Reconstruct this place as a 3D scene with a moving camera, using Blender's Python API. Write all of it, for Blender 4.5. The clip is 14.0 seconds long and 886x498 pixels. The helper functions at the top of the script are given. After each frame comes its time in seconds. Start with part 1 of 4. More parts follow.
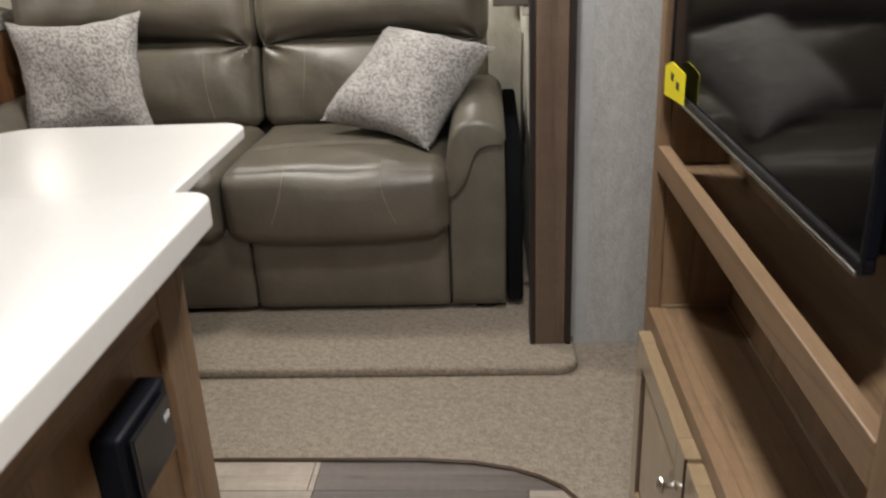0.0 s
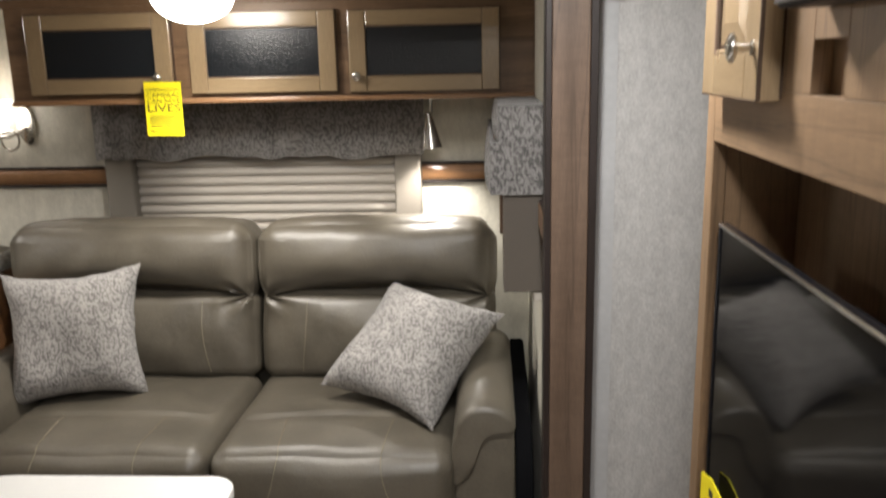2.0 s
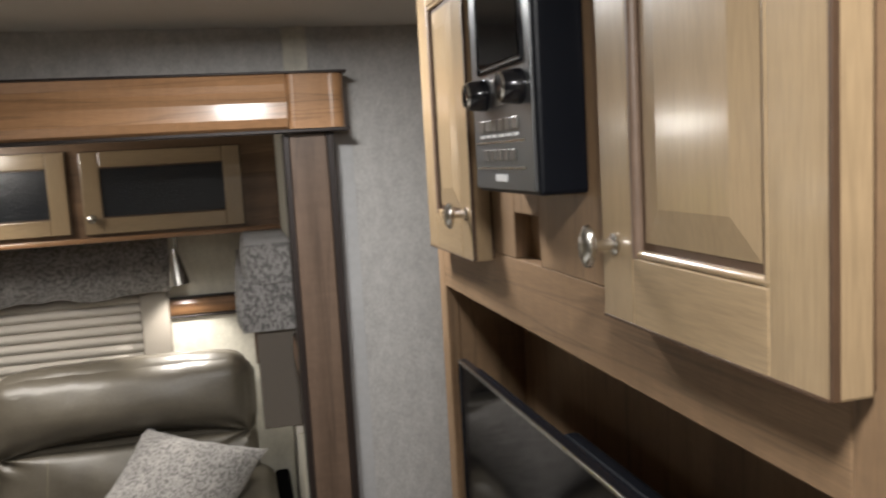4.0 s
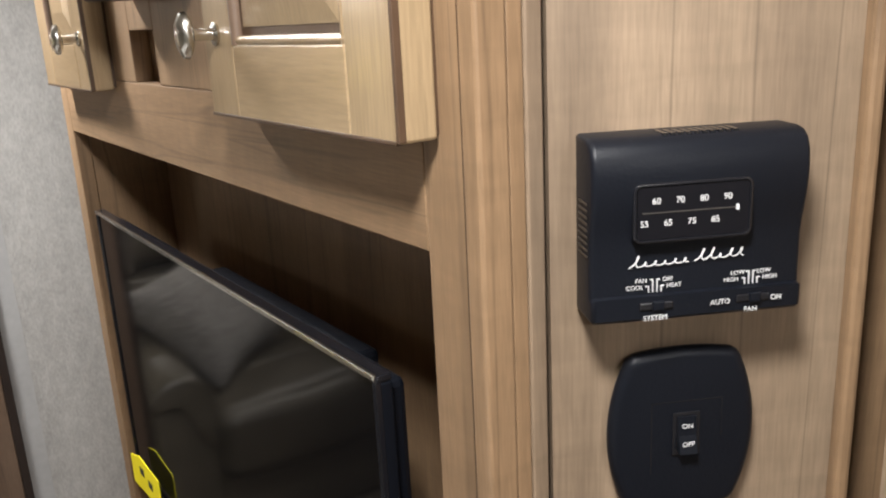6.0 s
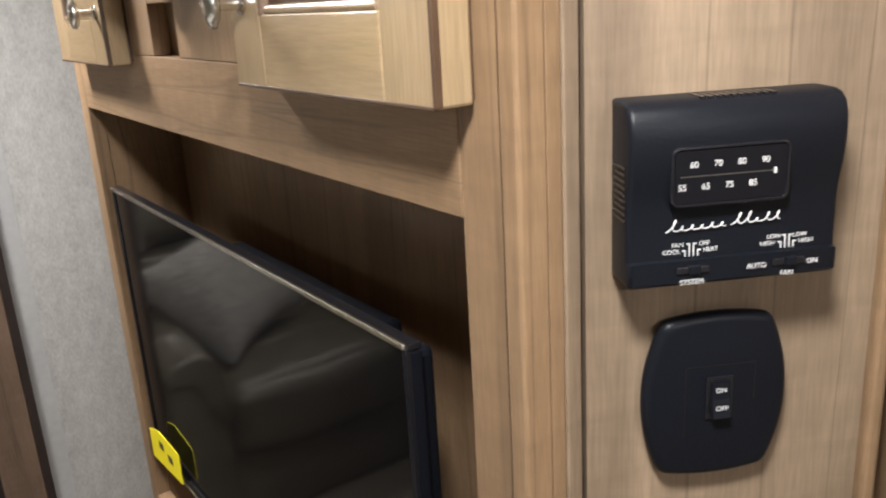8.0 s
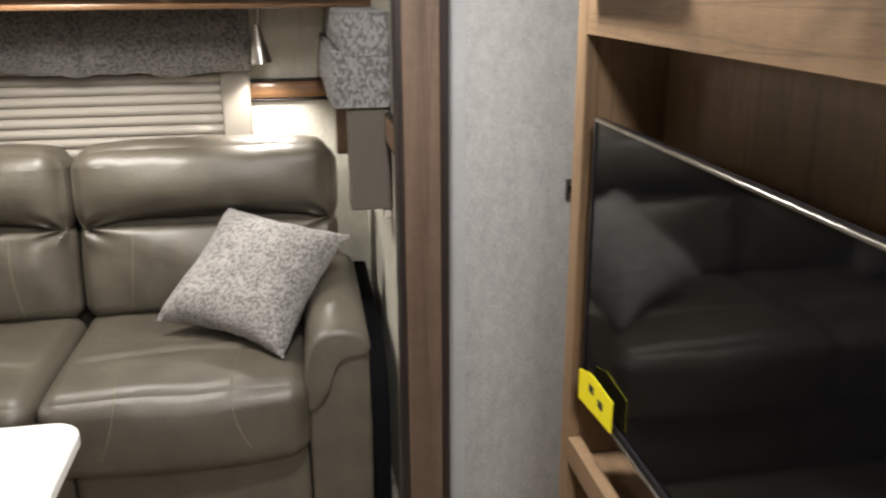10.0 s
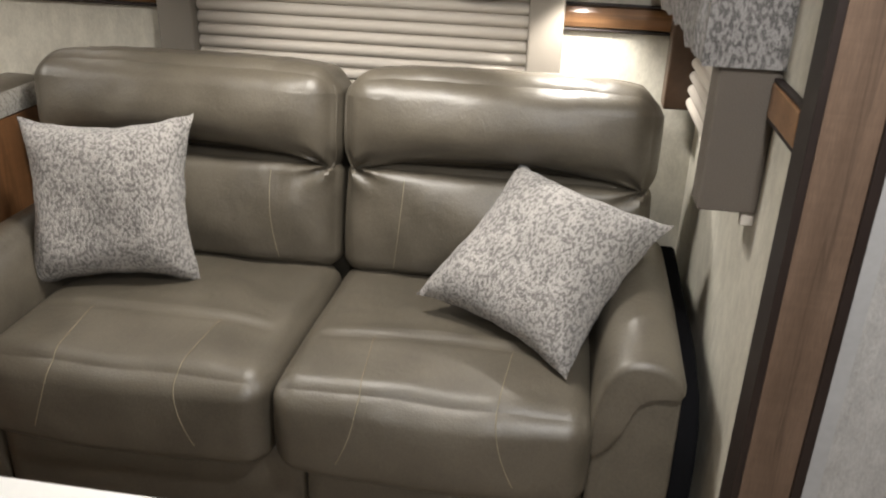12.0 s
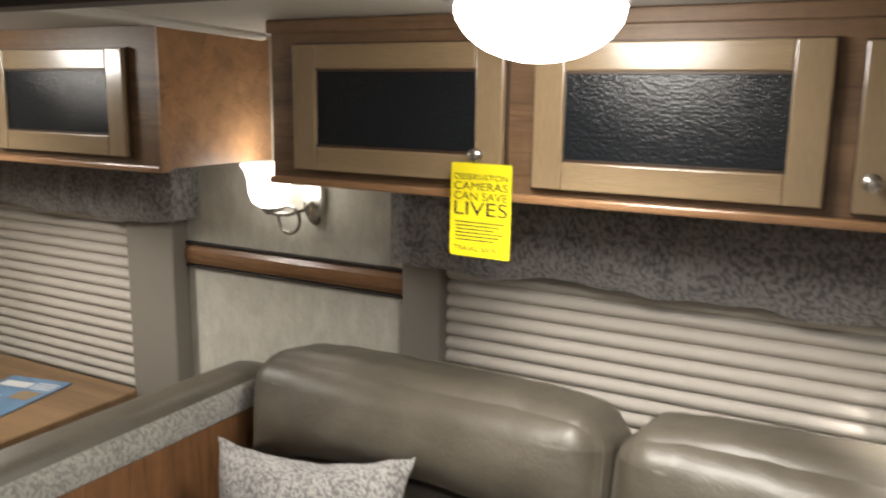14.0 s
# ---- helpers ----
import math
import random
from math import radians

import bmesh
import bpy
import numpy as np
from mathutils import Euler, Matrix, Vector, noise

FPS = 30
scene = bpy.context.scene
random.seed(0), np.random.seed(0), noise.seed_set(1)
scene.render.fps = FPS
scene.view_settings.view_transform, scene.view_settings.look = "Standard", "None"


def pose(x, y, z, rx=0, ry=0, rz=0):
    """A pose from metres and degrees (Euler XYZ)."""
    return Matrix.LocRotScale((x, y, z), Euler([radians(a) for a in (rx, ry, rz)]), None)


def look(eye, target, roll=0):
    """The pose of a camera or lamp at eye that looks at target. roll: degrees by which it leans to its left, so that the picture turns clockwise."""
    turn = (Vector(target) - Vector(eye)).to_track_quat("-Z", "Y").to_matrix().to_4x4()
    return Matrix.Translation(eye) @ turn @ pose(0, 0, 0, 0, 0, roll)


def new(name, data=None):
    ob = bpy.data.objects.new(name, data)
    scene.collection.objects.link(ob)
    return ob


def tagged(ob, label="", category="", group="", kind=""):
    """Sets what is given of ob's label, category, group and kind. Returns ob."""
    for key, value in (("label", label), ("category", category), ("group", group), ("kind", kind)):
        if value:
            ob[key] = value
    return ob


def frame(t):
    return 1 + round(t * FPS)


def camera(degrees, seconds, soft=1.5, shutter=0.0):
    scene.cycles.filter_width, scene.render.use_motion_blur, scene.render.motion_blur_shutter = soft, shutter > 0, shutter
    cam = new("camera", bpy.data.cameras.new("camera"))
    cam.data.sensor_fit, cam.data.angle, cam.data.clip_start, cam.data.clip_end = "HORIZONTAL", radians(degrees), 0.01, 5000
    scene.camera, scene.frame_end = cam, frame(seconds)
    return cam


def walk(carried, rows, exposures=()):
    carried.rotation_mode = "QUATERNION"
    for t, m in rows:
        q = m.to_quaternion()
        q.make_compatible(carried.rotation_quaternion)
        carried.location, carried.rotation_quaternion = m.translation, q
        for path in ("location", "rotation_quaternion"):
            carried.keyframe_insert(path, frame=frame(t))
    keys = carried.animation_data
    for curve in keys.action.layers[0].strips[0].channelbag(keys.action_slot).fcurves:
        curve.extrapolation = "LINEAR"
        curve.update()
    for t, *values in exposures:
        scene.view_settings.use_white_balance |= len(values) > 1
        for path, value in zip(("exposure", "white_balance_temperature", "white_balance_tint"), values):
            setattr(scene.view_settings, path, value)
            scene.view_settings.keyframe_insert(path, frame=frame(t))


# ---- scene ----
# ---- camera and walk ----
cam = camera(56.25, 14.0, soft=2.1, shutter=0.3)
# seconds, eye, yaw to the left from +y, pitch up, roll
ROWS = [
    (0, 0.0010, 0.0005, 1.2009, 3.604, -22.266, -2.475),
    (0.5, 0.0138, 0.0451, 1.3184, 7.416, -21.928, -2.480),
    (1, -0.0118, 0.1532, 1.3408, 6.495, -16.739, -1.742),
    (1.5, -0.0816, 0.3037, 1.4754, 2.075, -19.520, -0.515),
    (2, -0.0190, 0.2470, 1.5570, 3.290, -12.920, -1.230),
    (2.2, 0.0139, 0.2455, 1.5951, 4.689, -11.767, -2.238),
    (4.3, -0.0195, 0.1814, 1.6385, -20.073, -6.129, -3.257),
    (4.5, -0.0258, 0.1718, 1.6332, -24.461, -6.837, -2.970),
    (5, -0.0099, 0.1722, 1.6049, -31.472, -9.551, -2.780),
    (5.5, 0.0288, 0.1814, 1.5808, -35.114, -13.656, -3.156),
    (6, 0.0425, 0.1806, 1.5668, -35.051, -15.711, -2.942),
    (6.5, 0.0515, 0.1880, 1.5627, -35.727, -16.662, -2.830),
    (7, 0.0582, 0.1885, 1.5616, -35.837, -17.064, -3.403),
    (7.2, 0.0577, 0.1864, 1.5628, -35.884, -16.986, -3.499),
    (9.3, -0.0366, 0.2346, 1.5344, -21.843, -17.864, -1.880),
    (9.5, -0.0404, 0.2596, 1.5242, -18.053, -17.887, -1.414),
    (10, -0.0990, 0.3120, 1.5050, -9.690, -17.860, -0.380),
    (10.5, -0.0979, 0.4841, 1.4843, -0.390, -19.816, -0.063),
    (11, -0.0972, 0.6039, 1.4858, 7.561, -22.641, -0.944),
    (11.5, -0.1518, 0.7445, 1.4721, 8.673, -23.259, 0.282),
    (12, -0.2383, 0.9020, 1.4901, 8.172, -24.161, 1.978),
    (12.5, -0.2268, 1.0336, 1.5076, 13.929, -23.127, -0.707),
    (13, -0.1941, 1.2136, 1.5771, 20.473, -15.308, -0.453),
    (13.5, -0.2500, 1.3655, 1.5954, 23.076, -11.885, 0.447),
    (14, -0.3905, 1.5213, 1.6253, 28.773, -10.657, 0.836),
]
walk(cam, [(t, pose(x, y, z, 90 + pitch, 0, yaw) @ pose(0, 0, 0, 0, 0, roll)) for t, x, y, z, yaw, pitch, roll in ROWS], exposures=[(0, 0.5), (0.5, 0.6), (1, 0.7), (2, 0.55), (4.4, 0.08), (4.6, 0.18), (5, 0.58), (5.5, 0.62), (7, 0.62), (9.5, 0.8), (10, 0.68), (10.5, 0.66), (11, 0.5), (11.5, 0.46), (12, 0.6), (12.6, 0.66), (13.1, 0.12), (13.5, 0.1), (14, 0.5)])

# ---- world and large lights ----
world = bpy.data.worlds.new("world")
scene.world = world
world.use_nodes = True
world.node_tree.nodes["Background"].inputs[0].default_value = (0.9, 0.85, 0.75, 1)
world.node_tree.nodes["Background"].inputs[1].default_value = 0.02
DOME_GLOW, ROOM_GLOW, SCONCE_GLOW, SPOT_WATTS, READING_GLOW, DOME_WATTS = 23.0, 240.0, 4.2, 12.0, 30.0, 21.0
WARM = (1.0, 0.945, 0.87)

# ---- materials ----
def material(name, colour, rough=0.5, metal=0.0, spread=0.25, grain=60.0, stretch=(1, 1, 1), bump=0.1, second=None, coat=0.0, blotch=4.0, spec=0.5, weight=0.4):
    """A surface with fine grain and broad blotches. second: the colour that the grain runs into."""
    m = bpy.data.materials.new(name)
    m.use_nodes = True
    nt = m.node_tree
    n, l = nt.nodes, nt.links
    b = n["Principled BSDF"]
    b.inputs["Metallic"].default_value = metal
    b.inputs["Coat Weight"].default_value = coat
    b.inputs["Coat Roughness"].default_value = 0.15
    b.inputs["Specular IOR Level"].default_value = spec
    tc = n.new("ShaderNodeTexCoord")
    mp = n.new("ShaderNodeMapping")
    mp.inputs["Scale"].default_value = stretch
    l.new(tc.outputs["Object"], mp.inputs["Vector"])
    fine = n.new("ShaderNodeTexNoise")
    fine.inputs["Scale"].default_value = grain
    fine.inputs["Detail"].default_value = 5
    l.new(mp.outputs[0], fine.inputs["Vector"])
    broad = n.new("ShaderNodeTexNoise")
    broad.inputs["Scale"].default_value = blotch
    broad.inputs["Detail"].default_value = 3
    l.new(mp.outputs[0], broad.inputs["Vector"])
    add = n.new("ShaderNodeMath")
    add.operation = "MULTIPLY_ADD"
    add.inputs[1].default_value = 1 - weight
    l.new(broad.outputs["Fac"], add.inputs[0])
    half = n.new("ShaderNodeMath")
    half.operation = "MULTIPLY"
    half.inputs[1].default_value = weight
    l.new(fine.outputs["Fac"], half.inputs[0])
    l.new(half.outputs[0], add.inputs[2])
    ramp = n.new("ShaderNodeValToRGB")
    lo = second or tuple(c * (1 - spread) for c in colour)
    hi = tuple(min(1, c * (1 + spread * 0.6)) for c in colour)
    ramp.color_ramp.elements[0].position, ramp.color_ramp.elements[1].position = 0.34, 0.66
    ramp.color_ramp.elements[0].color = (*lo, 1)
    ramp.color_ramp.elements[1].color = (*hi, 1)
    l.new(add.outputs[0], ramp.inputs[0])
    l.new(ramp.outputs[0], b.inputs["Base Color"])
    rr = n.new("ShaderNodeMapRange")
    rr.inputs["To Min"].default_value, rr.inputs["To Max"].default_value = max(0.02, rough * 0.8), min(1, rough * 1.2)
    l.new(broad.outputs["Fac"], rr.inputs["Value"])
    l.new(rr.outputs[0], b.inputs["Roughness"])
    if bump:
        bp = n.new("ShaderNodeBump")
        bp.inputs["Strength"].default_value = bump
        bp.inputs["Distance"].default_value = 0.004
        l.new(fine.outputs["Fac"], bp.inputs["Height"])
        l.new(bp.outputs[0], b.inputs["Normal"])
    return m


def wood(name, colour, dark, axis, rough=0.42, coat=0.0, scale=1.0, figure=1.0):
    """Wood whose grain runs along the axis: wandering figure, fine pores and a few dark veins."""
    m = material(name, colour, rough, spread=0.2, grain=40, bump=0, coat=coat)
    nt = m.node_tree
    n, l = nt.nodes, nt.links
    tc = n["Texture Coordinate"].outputs["Object"]

    def grain(across, along, detail, distortion):
        mp = n.new("ShaderNodeMapping")
        mp.inputs["Scale"].default_value = tuple(along if a == axis else across for a in "xyz")
        l.new(tc, mp.inputs["Vector"])
        t = n.new("ShaderNodeTexNoise")
        t.inputs["Scale"].default_value = scale
        t.inputs["Detail"].default_value = detail
        t.inputs["Distortion"].default_value = distortion
        l.new(mp.outputs[0], t.inputs["Vector"])
        return t.outputs["Fac"]

    def spread(value, a, b, lo, hi):
        mr = n.new("ShaderNodeMapRange")
        for key, v in (("From Min", a), ("From Max", b), ("To Min", lo), ("To Max", hi)):
            mr.inputs[key].default_value = v
        l.new(value, mr.inputs["Value"])
        return mr.outputs[0]

    def times(a, b):
        mt = n.new("ShaderNodeMath")
        mt.operation = "MULTIPLY"
        l.new(a, mt.inputs[0])
        l.new(b, mt.inputs[1])
        return mt.outputs[0]

    ramp = n["Color Ramp"]
    ramp.color_ramp.elements[0].position, ramp.color_ramp.elements[1].position = 0.25, 0.72
    ramp.color_ramp.elements[0].color, ramp.color_ramp.elements[1].color = (*dark, 1), (*colour, 1)
    l.new(grain(17, 1.3, 6, 1.1), ramp.inputs[0])
    pores = grain(520, 34, 2, 0.3)
    veins = grain(15, 0.7, 3, 0.5)
    away = n.new("ShaderNodeMath")
    away.operation = "SUBTRACT"
    away.inputs[1].default_value = 0.5
    l.new(veins, away.inputs[0])
    size = n.new("ShaderNodeMath")
    size.operation = "ABSOLUTE"
    l.new(away.outputs[0], size.inputs[0])
    shade = times(spread(pores, 0.3, 0.7, 0.87, 1.09), spread(size.outputs[0], 0.0, 0.016, 1 - 0.3 * figure, 1.0))
    shade = times(shade, spread(grain(17, 0.3, 1, 0.3), 0.4, 0.6, 1 - 0.12 * figure, 1 + 0.09 * figure))
    # cross-wise flecks where the figure is curly
    shade = times(shade, spread(grain(14, 60, 3, 0.8), 0.35, 0.65, 1 - 0.05 * figure, 1 + 0.05 * figure))
    mul = n.new("ShaderNodeMix")
    mul.data_type, mul.blend_type = "RGBA", "MULTIPLY"
    mul.inputs["Factor"].default_value = 1.0
    l.new(ramp.outputs[0], mul.inputs["A"])
    l.new(shade, mul.inputs["B"])
    l.new(mul.outputs["Result"], n["Principled BSDF"].inputs["Base Color"])
    bp = n.new("ShaderNodeBump")
    bp.inputs["Strength"].default_value = 0.12
    bp.inputs["Distance"].default_value = 0.001
    l.new(pores, bp.inputs["Height"])
    l.new(bp.outputs[0], n["Principled BSDF"].inputs["Normal"])
    return m


def fabric(name, light, dark, scale, stretch, rough=0.95, bump=0.8):
    """A chenille pile whose two tones wind round each other in a maze of short worms."""
    m = bpy.data.materials.new(name)
    m.use_nodes = True
    nt = m.node_tree
    n, l = nt.nodes, nt.links
    b = n["Principled BSDF"]
    b.inputs["Roughness"].default_value = rough
    b.inputs["Sheen Weight"].default_value = 0.25
    tc, mp = n.new("ShaderNodeTexCoord"), n.new("ShaderNodeMapping")
    mp.inputs["Scale"].default_value = stretch
    l.new(tc.outputs["Object"], mp.inputs["Vector"])

    def noise_at(scale, detail, src):
        t = n.new("ShaderNodeTexNoise")
        t.inputs["Scale"].default_value = scale
        t.inputs["Detail"].default_value = detail
        l.new(src, t.inputs["Vector"])
        return t.outputs["Fac"]

    def calc(op, a, v, c=0.0):
        t = n.new("ShaderNodeMath")
        t.operation = op
        l.new(a, t.inputs[0])
        t.inputs[1].default_value = v
        t.inputs[2].default_value = c
        return t.outputs[0]

    worm = calc("SINE", calc("MULTIPLY", noise_at(scale, 1.0, mp.outputs[0]), 13.0), 0)
    pile = noise_at(scale * 5, 3, tc.outputs["Object"])
    patch = noise_at(scale * 0.1, 2, tc.outputs["Object"])
    add = n.new("ShaderNodeMath")
    l.new(calc("MULTIPLY_ADD", worm, 0.2, -0.14), add.inputs[0])
    l.new(calc("MULTIPLY", pile, 0.95), add.inputs[1])
    tot = n.new("ShaderNodeMath")
    l.new(add.outputs[0], tot.inputs[0])
    l.new(calc("MULTIPLY", patch, 0.3), tot.inputs[1])
    ramp = n.new("ShaderNodeValToRGB")
    ramp.color_ramp.elements[0].position, ramp.color_ramp.elements[1].position = 0.1, 0.9
    ramp.color_ramp.elements[0].color = (*dark, 1)
    ramp.color_ramp.elements[1].color = (*light, 1)
    l.new(tot.outputs[0], ramp.inputs[0])
    l.new(ramp.outputs[0], b.inputs["Base Color"])
    bp = n.new("ShaderNodeBump")
    bp.inputs["Strength"].default_value = bump
    bp.inputs["Distance"].default_value = 0.004
    l.new(tot.outputs[0], bp.inputs["Height"])
    l.new(bp.outputs[0], b.inputs["Normal"])
    return m


def glow(name, colour, strength):
    m = bpy.data.materials.new(name)
    m.use_nodes = True
    b = m.node_tree.nodes["Principled BSDF"]
    b.inputs["Base Color"].default_value = (0.85, 0.83, 0.78, 1)
    b.inputs["Roughness"].default_value = 0.4
    b.inputs["Emission Color"].default_value = (*colour, 1)
    b.inputs["Emission Strength"].default_value = strength
    return m


def leather_material(name, colour):
    """Bonded leather: fine pebble grain, shallow creases and a satin finish."""
    m = material(name, colour, 0.45, spread=0.27, grain=200, bump=0.16, blotch=9.0, spec=0.8)
    nt = m.node_tree
    n, l = nt.nodes, nt.links
    crease = n.new("ShaderNodeTexNoise")
    crease.inputs["Scale"].default_value = 7
    crease.inputs["Detail"].default_value = 2
    crease.inputs["Distortion"].default_value = 0.7
    l.new(n["Texture Coordinate"].outputs["Object"], crease.inputs["Vector"])
    bp = n.new("ShaderNodeBump")
    bp.inputs["Strength"].default_value = 0.15
    bp.inputs["Distance"].default_value = 0.024
    l.new(crease.outputs["Fac"], bp.inputs["Height"])
    l.new(bp.outputs[0], n["Bump"].inputs["Normal"])
    # soft hollows and small wrinkles that break up the sheen
    for scale, distortion, strength, depth in ((3.2, 0.3, 0.22, 0.05), (24, 1.6, 0.13, 0.007)):
        t = n.new("ShaderNodeTexNoise")
        t.inputs["Scale"].default_value = scale
        t.inputs["Detail"].default_value = 2
        t.inputs["Distortion"].default_value = distortion
        l.new(n["Texture Coordinate"].outputs["Object"], t.inputs["Vector"])
        more = n.new("ShaderNodeBump")
        more.inputs["Strength"].default_value = strength
        more.inputs["Distance"].default_value = depth
        l.new(t.outputs["Fac"], more.inputs["Height"])
        l.new(more.outputs[0], bp.inputs["Normal"])
        bp = more
    return m


LEATHER = leather_material("leather", (0.111, 0.096, 0.072))
# black for the shade in the gap beside the sofa
GAP_SHADE = material("gap_shade_black", (0.007, 0.007, 0.008), 0.95, spread=0.2, grain=300, bump=0.3, spec=0.05)
STITCH = material("stitch_thread", (0.27, 0.23, 0.16), 0.8, bump=0)
OAK_Z = wood("cabinet_wood_upright", (0.272, 0.174, 0.099), (0.178, 0.110, 0.060), "z")
OAK_Y = wood("cabinet_wood_level", (0.272, 0.174, 0.099), (0.178, 0.110, 0.060), "y")
OAK_X = wood("cabinet_wood_across", (0.21, 0.125, 0.068), (0.125, 0.072, 0.038), "x")
PANEL = wood("panel_wood", (0.264, 0.193, 0.130), (0.170, 0.122, 0.083), "z", figure=1.15)
MAPLE_Z = wood("door_maple_upright", (0.312, 0.226, 0.132), (0.26, 0.183, 0.104), "z", rough=0.3, coat=0.8, figure=0.3)
MAPLE_Y = wood("door_maple_level", (0.312, 0.226, 0.132), (0.26, 0.183, 0.104), "y", rough=0.3, coat=0.8, figure=0.3)
MAPLE_X = wood("door_maple_across", (0.312, 0.226, 0.132), (0.26, 0.183, 0.104), "x", rough=0.3, coat=0.4, figure=0.3)
WALNUT_Z = wood("post_walnut", (0.16, 0.107, 0.075), (0.1, 0.064, 0.043), "z", rough=0.45)
WALNUT_X = wood("trim_walnut", (0.3, 0.16, 0.075), (0.2, 0.1, 0.045), "x", rough=0.3, coat=0.4)
HEADER = wood("header_wood", (0.4, 0.22, 0.11), (0.28, 0.15, 0.07), "x", rough=0.35, coat=0.3)
DARK = material("dark_edge_paint", (0.018, 0.011, 0.009), 0.5, bump=0.05)
GLAZE = material("dark_glaze", (0.06, 0.033, 0.018), 0.45, bump=0.05)
WALLPAPER = material("woven_wallpaper", (0.55, 0.525, 0.45), 0.85, spread=0.17, grain=220, stretch=(1, 1, 0.5), bump=0.4, blotch=35)
GREYWALL = material("grey_wallpaper", (0.425, 0.415, 0.4), 0.85, spread=0.2, grain=230, stretch=(1, 1, 0.5), bump=0.5, blotch=45, weight=0.55)
SEAL = material("grey_seal", (0.42, 0.42, 0.42), 0.7, spread=0.1, bump=0.05)
CEILING = material("ceiling_vinyl", (0.52, 0.5, 0.46), 0.8, spread=0.06, grain=120, bump=0.1)
CARPET = material("carpet_pile", (0.3, 0.25, 0.194), 1.0, spread=0.4, grain=190, bump=1.0, blotch=60, weight=0.6)
PLANK_A = wood("pale_floor_plank", (0.42, 0.36, 0.3), (0.3, 0.25, 0.2), "x", rough=0.4)
PLANK_B = wood("grey_floor_plank", (0.17, 0.145, 0.13), (0.1, 0.085, 0.075), "x", rough=0.4)
PLANK_C = wood("tan_floor_plank", (0.28, 0.21, 0.15), (0.19, 0.14, 0.1), "x", rough=0.4)
COUNTER = material("white_solid_surface", (0.8, 0.79, 0.76), 0.22, spread=0.03, grain=90, bump=0.0)
PLASTIC = material("black_plastic", (0.005, 0.006, 0.009), 0.4, spread=0.1, grain=500, bump=0.08, spec=0.17)
SCREEN = material("tv_screen", (0.003, 0.003, 0.0035), 0.07, spread=0.0, bump=0, spec=0.27)
DIAL = material("dial_black", (0.004, 0.004, 0.006), 0.3, spread=0.0, bump=0, spec=0.3)
BEZEL = material("glossy_black", (0.008, 0.008, 0.01), 0.16, spread=0.0, bump=0)
CHROME = material("brushed_nickel", (0.62, 0.6, 0.56), 0.22, 1.0, spread=0.06, bump=0.02)
STEEL = material("dark_metal", (0.2, 0.19, 0.18), 0.35, 0.9, spread=0.1, bump=0.02)
SILVER = material("radio_face", (0.16, 0.165, 0.17), 0.3, 0.7, spread=0.06, bump=0.02)
GLASS = material("dark_rain_glass", (0.012, 0.014, 0.017), 0.2, spread=0.0, grain=150, stretch=(1, 1, 1.2), bump=0.4, spec=0.4)
YELLOW = material("yellow_card", (0.85, 0.72, 0.01), 0.55, spread=0.04, bump=0)
INK = material("black_ink", (0.02, 0.02, 0.015), 0.6, bump=0)
WHITE = material("white_print", (0.6, 0.6, 0.6), 0.6, spread=0.03, bump=0)
PILLOW = fabric("pillow_boucle", (0.62, 0.59, 0.56), (0.055, 0.05, 0.046), 150, (1, 0.6, 1))
VALANCE = fabric("valance_fabric", (0.42, 0.4, 0.385), (0.022, 0.02, 0.02), 150, (1, 1, 0.5))
WELT = fabric("welt_fabric", (0.48, 0.46, 0.41), (0.15, 0.14, 0.12), 110, (1, 1, 1))
# LEG's cloth made darker: the near board's shade is in the colour
LEG_SHADED = material("shaded_cloth_board", (0.105, 0.088, 0.072), 0.8, spread=0.1, grain=260, bump=0.2)
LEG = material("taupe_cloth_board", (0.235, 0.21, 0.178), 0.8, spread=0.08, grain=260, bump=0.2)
BLIND = material("pleated_cloth", (0.5, 0.46, 0.405), 0.8, spread=0.05, grain=300, bump=0.1)
TABLE = wood("dinette_laminate", (0.25, 0.155, 0.08), (0.19, 0.115, 0.058), "x", rough=0.35)
PAPER = material("blue_brochure", (0.13, 0.23, 0.36), 0.35, spread=0.5, grain=20, bump=0)
DOME = glow("lit_frosted_dome", WARM, DOME_GLOW)
ROOM_DOME = glow("lit_room_dome", (1.0, 0.985, 0.97), ROOM_GLOW)
SHADE = glow("lit_frosted_shade", WARM, SCONCE_GLOW)
BULB = glow("lit_bulb", WARM, READING_GLOW)


# ---- mesh helpers ----
def part(name, bm, mat, parent=None, label="", smooth=False):
    """Links a bmesh as one object; under a thing or a part if one is given."""
    me = bpy.data.meshes.new(name)
    bmesh.ops.recalc_face_normals(bm, faces=bm.faces)
    if smooth:
        for f in bm.faces:
            f.smooth = True
    bm.to_mesh(me)
    if smooth:
        me.set_sharp_from_angle(angle=radians(48))
    bm.free()
    me.materials.append(mat)
    ob = new(name, me)
    if parent:
        ob.parent = parent
        ob.matrix_parent_inverse = parent.matrix_basis.inverted()
    if label:
        tagged(ob, label)
    return ob


def thing(name, x, y, z, label, category, group="", kind="", turn=0):
    ob = new(name)
    ob.empty_display_size = 0.05
    ob.matrix_basis = pose(x, y, z, 0, 0, turn)
    return tagged(ob, label, category, group, kind)


